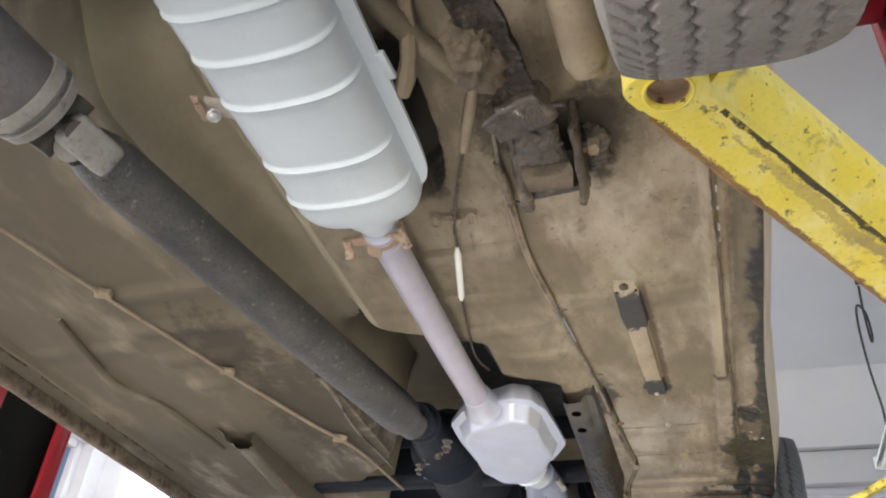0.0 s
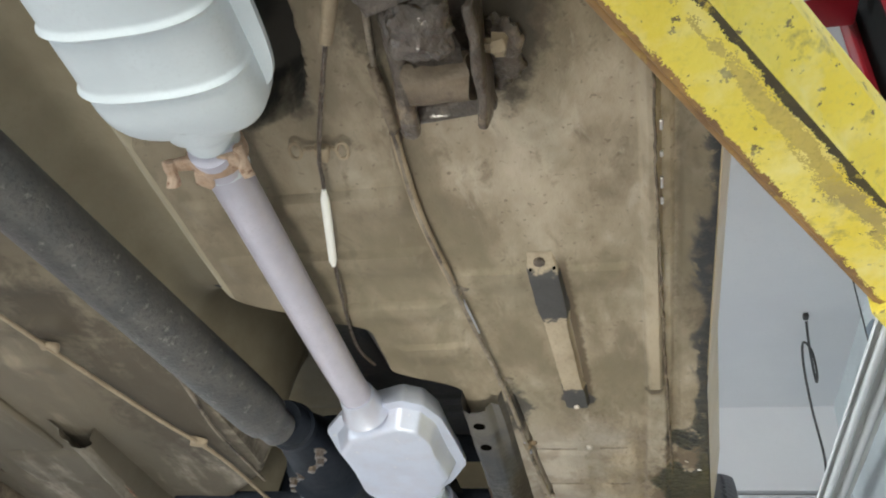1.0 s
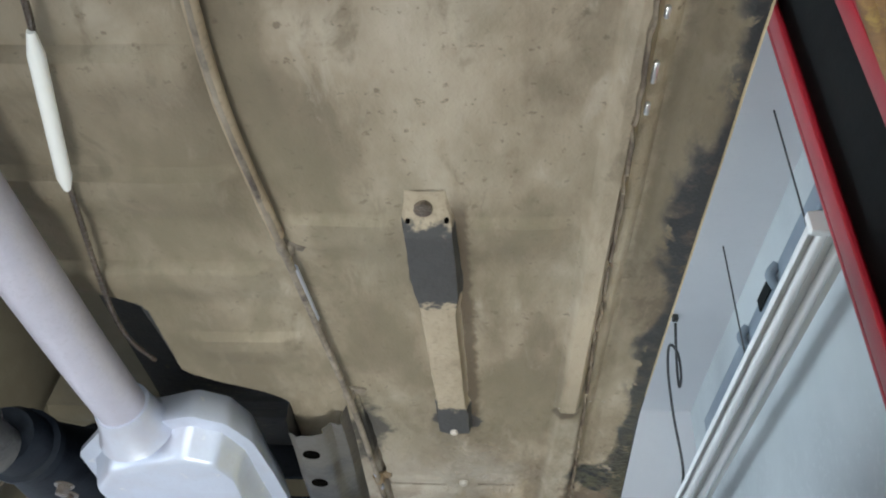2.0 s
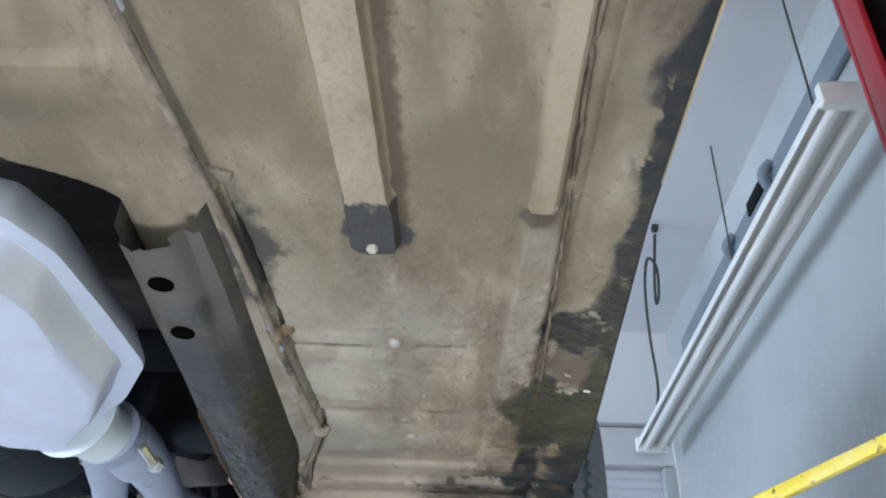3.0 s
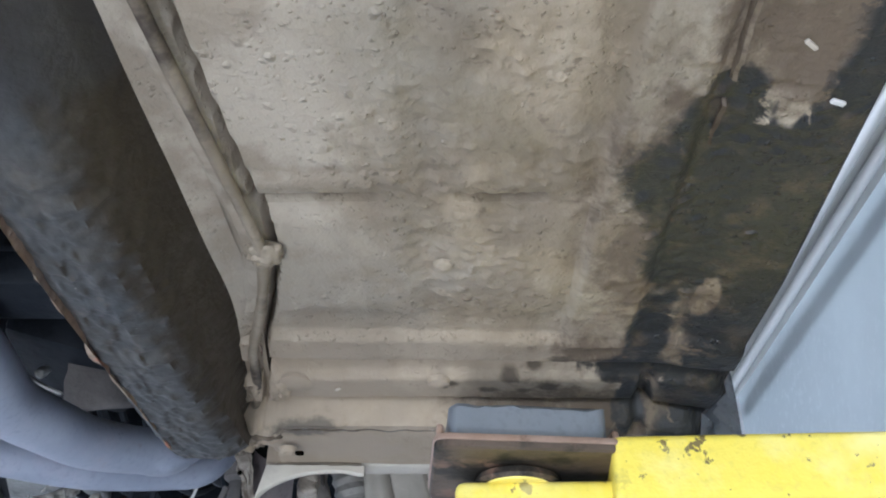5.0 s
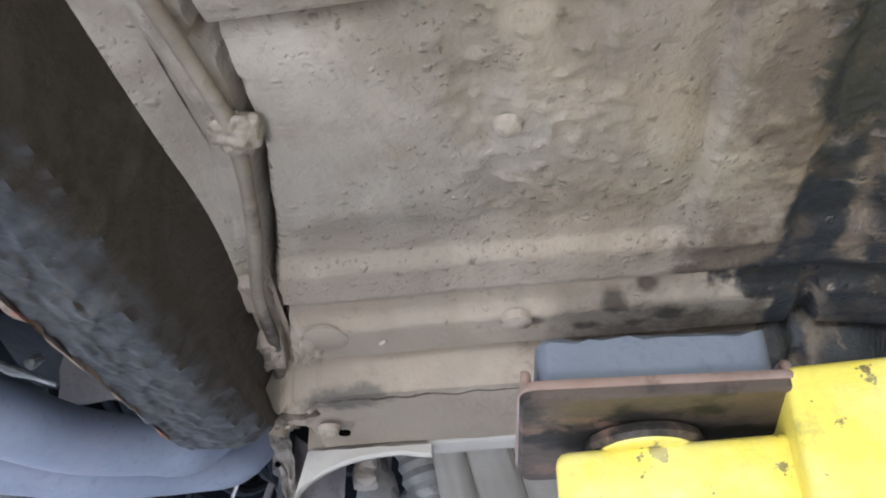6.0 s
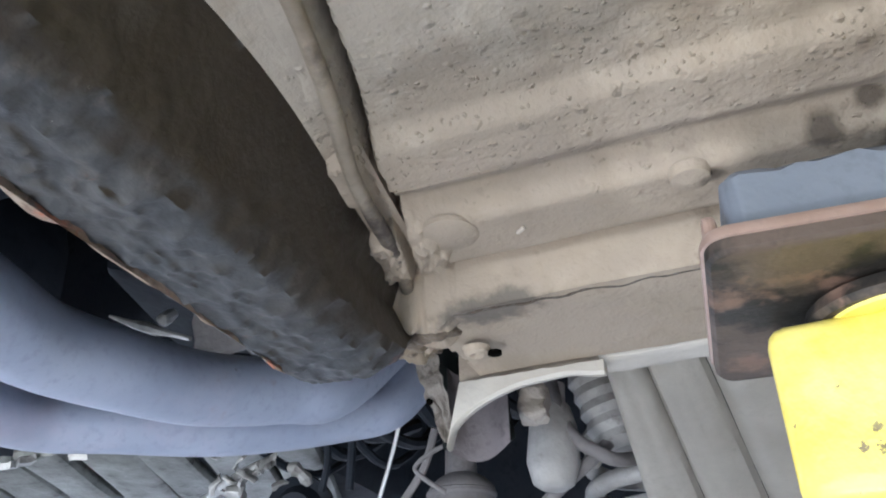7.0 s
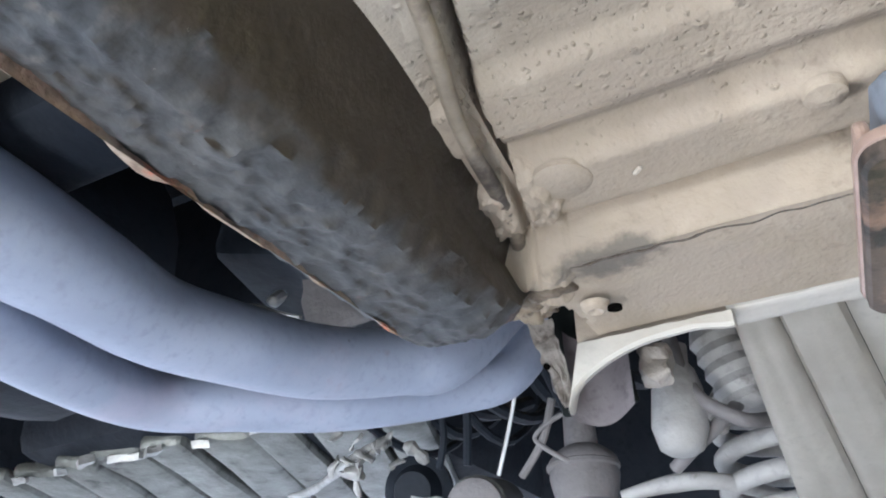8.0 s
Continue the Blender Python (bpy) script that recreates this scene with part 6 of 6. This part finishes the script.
part("brake_hose", tube([(0.046, 2.69, 1.83), (0.049, 2.70, 1.816), (0.053, 2.70, 1.792), (0.064, 2.70, 1.769), (0.080, 2.705, 1.757), (0.094, 2.715, 1.752), (0.115, 2.76, 1.765)], 0.0056, 10), M_GREYMAUVE, car)
part("brake_hose", tube([(0.028, 2.74, 1.733), (0.045, 2.73, 1.742), (0.072, 2.72, 1.757), (0.09, 2.74, 1.78)], 0.0055, 10), M_GREYMAUVE, car)
part("hose_block", rugged(box((0.020, 0.018, 0.026), at(0.050, 2.64, 1.779, 12), 0.003), 0.006, 90), M_STAINED, car)
part("fluid_bottle", lathe([(0, 0.010), (0.004, 0.016), (0.02, 0.021), (0.05, 0.019), (0.065, 0.014), (0.07, 0.010), (0.085, 0.010)], along((0.043, 2.705, 1.733), (0.050, 2.71, 1.85)), 20), M_COIL, car)
gaiter = [(0.0, 0.012)]
for k in range(5):
    gaiter += [(0.008 + 0.014 * k, 0.0215), (0.015 + 0.014 * k, 0.0188)]
part("strut_gaiter", lathe(gaiter + [(0.085, 0.012)], along((0.092, 2.745, 1.768), (0.070, 2.735, 1.85)), 20), M_COIL, car)
part("tie_rod", tube([(-0.080, 2.70, 1.822), (-0.094, 2.71, 1.785), (-0.110, 2.715, 1.742)], 0.0020, 8), M_CHROME, car)
part("tie_rod", tube([(-0.150, 2.74, 1.83), (-0.152, 2.745, 1.80), (-0.156, 2.75, 1.765)], 0.004, 8), M_DARK, car)
part("tie_rod", tube([(-0.185, 2.75, 1.84), (-0.182, 2.755, 1.80), (-0.190, 2.76, 1.77)], 0.0035, 8), M_DARK, car)
part("tie_rod", tube([(-0.060, 2.72, 1.80), (-0.075, 2.73, 1.77), (-0.10, 2.74, 1.745)], 0.0035, 8), M_GREYMAUVE, car)
for k in range(9):
    part("bay_hose", tube([(-0.34 + 0.035 * k, 2.72 + 0.02 * (k % 3), 1.98 - 0.02 * (k % 2)), (-0.32 + 0.035 * k, 2.78, 1.87 + 0.02 * ((k * 7) % 4)), (-0.28 + 0.03 * k, 2.90, 1.83 + 0.02 * (k % 3)), (-0.27 + 0.028 * k, 3.04, 1.92)], 0.005 + 0.002 * (k % 3), 8), M_DARK, car)
part("wire_loop", tube([(-0.030, 2.66, 1.764), (-0.046, 2.66, 1.757), (-0.053, 2.66, 1.749), (-0.043, 2.66, 1.739), (-0.030, 2.665, 1.730)], 0.0019, 8), M_GREYMAUVE, car)

for x, y, z, a in ((-0.352, 1.43, 1.835, 60), (-0.345, 1.33, 1.83, 40)):
    part("tunnel_strap", rugged(box((0.05, 0.010, 0.006), at(x, y, z, a, 15), 0.002), 0.003, 60), M_TAN, car)
# black plate added behind the rail-end gap so the gap stays dark
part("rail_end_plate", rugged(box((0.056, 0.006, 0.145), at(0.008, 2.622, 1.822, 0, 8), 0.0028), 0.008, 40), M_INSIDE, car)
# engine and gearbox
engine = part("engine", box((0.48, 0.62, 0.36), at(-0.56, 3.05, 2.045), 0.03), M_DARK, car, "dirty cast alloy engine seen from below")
for k in range(9):
    part("sump_rib", rugged(box((0.058 + 0.010 * (k % 2), 0.46, 0.022), at(-0.95 + 0.076 * k + 0.004 * (k % 3), 2.985 + 0.01 * (k % 2), 1.858 - 0.003 * (k % 3), 19 + (k % 3), -2), 0.009), 0.005, 25), M_ALLOY, engine)
random.seed(9)
for k in range(9):
    x = -0.80 + 0.062 * k + random.uniform(-0.02, 0.02)
    part("bright_chip", rugged(box((random.uniform(0.008, 0.045), random.uniform(0.006, 0.018), 0.008), at(x, 2.752 + 0.02 * random.random(), 1.846 + 0.006 * random.random(), random.uniform(-40, 40), 20)), 0.005, 60), M_FOIL, engine)
part("pulley", lathe([(0, 0.034), (0.004, 0.037), (0.012, 0.037), (0.014, 0.027), (0.03, 0.020)], along((-0.270, 2.865, 1.782), (-0.250, 2.76, 1.755)), 28), M_DARK, engine)
m = along((-0.270, 2.812, 1.781), (-0.250, 2.757, 1.754))
for k in range(11):
    part("bright_chip", rugged(box((random.uniform(0.008, 0.028), random.uniform(0.004, 0.010), random.uniform(0.003, 0.010)), at(random.uniform(-0.345, -0.245), 2.775 + 0.012 * random.random(), random.uniform(1.782, 1.828), random.uniform(-50, 50), random.uniform(-30, 30), random.uniform(-60, 60)), 0.001), 0.006, 80), M_FOIL, engine)
for a0, a1, r in ((25, 70, 0.007), (95, 120, 0.006), (150, 200, 0.005)):
    bm = tube([m @ Vector((0.038 * math.cos(a), 0.038 * math.sin(a), 0.006)) for a in (radians(a0 + (a1 - a0) * k / 4) for k in range(5))], [r * 0.5, r, r * 0.7, r * 1.1, r * 0.4], 8, wobble=0.5)
    part("pulley_rim", bm, M_FOIL, engine)
for k in range(4):
    part("comb_bar", rugged(box((0.034 + 0.006 * (k % 2), 0.010, 0.0026), at(-0.224 + 0.003 * (k % 3), 2.80, 1.736 + 0.0062 * k, 0, 0, 5 + 2 * k), 0.001), 0.003, 90), M_FOIL, engine)
part("motor_end", lathe([(0, 0.020), (0.003, 0.027), (0.010, 0.029), (0.08, 0.029)], along((-0.172, 2.79, 1.738), (-0.185, 2.88, 1.755)), 24), M_GREYMAUVE, engine)
part("motor_rim", lathe([(0.008, 0.0285), (0.010, 0.0300), (0.013, 0.0300), (0.015, 0.0285)], along((-0.172, 2.79, 1.738), (-0.185, 2.88, 1.755)), 24), M_ALLOY, engine)
part("coolant_pipe", tube([(-0.526, 2.964, 1.83), (-0.474, 2.935, 1.822), (-0.406, 2.88, 1.815), (-0.341, 2.823, 1.808), (-0.295, 2.785, 1.806), (-0.270, 2.80, 1.82)], [0.003, 0.0055, 0.0045, 0.0060, 0.0045, 0.006], 12, wobble=0.15), M_FOIL, engine)
for k in range(6):
    part("bracket", box((0.03 + 0.01 * (k % 3), 0.02, 0.012), at(-0.40 + 0.035 * k, 2.72 + 0.025 * ((k * 5) % 3), 1.85 + 0.008 * (k % 2), 30 * k), 0.003), M_ALLOY, engine)
part("bell_housing", box((0.12, 0.16, 0.05), at(-0.215, 2.60, 1.905, 15, 0, 10), 0.012), M_DARK, car)
part("housing_cover", rugged(box((0.085, 0.010, 0.060), at(-0.160, 2.572, 1.862, 8, 0, -6), 0.004), 0.005, 45), M_GREYMAUVE, car, "dusty grey cover plate on the bell housing")
part("cover_edge", tube([(-0.282, 2.556, 1.878), (-0.245, 2.556, 1.861), (-0.197, 2.556, 1.842)], [0.0015, 0.004, 0.0018], 8, wobble=0.5), M_FOIL, car)
part("cover_stud", rugged(lathe([(0, 0.006), (0.012, 0.005), (0.014, 0.002)], along((-0.228, 2.565, 1.872), (-0.224, 2.53, 1.84)), 8), 0.003, 90), M_FOIL, car)
gear = part("gearbox", lathe([(0, 0.034), (0.02, 0.040), (0.05, 0.040), (0.055, 0.046), (0.075, 0.046), (0.08, 0.041), (0.16, 0.052), (0.35, 0.080), (0.37, 0.10), (0.40, 0.10), (0.42, 0.09), (0.60, 0.11), (0.80, 0.13)], along((-0.345, 1.73, 1.735), (-0.44, 2.60, 1.945)), 20), M_DARK, car, "oily dark gearbox in the tunnel")
part("crossmember", box((0.80, 0.055, 0.03), at(CX, 2.27, 1.80), 0.008), M_DARK, car)
for k in range(10):
    a = 0.62 * k
    part("gearbox_bolt", bolt(-0.35 - 0.01 * k + 0.06 * math.cos(a), 1.80 + 0.06 * k, 1.705 + 0.012 * k, 0.008, 0.012), M_OILY, gear)
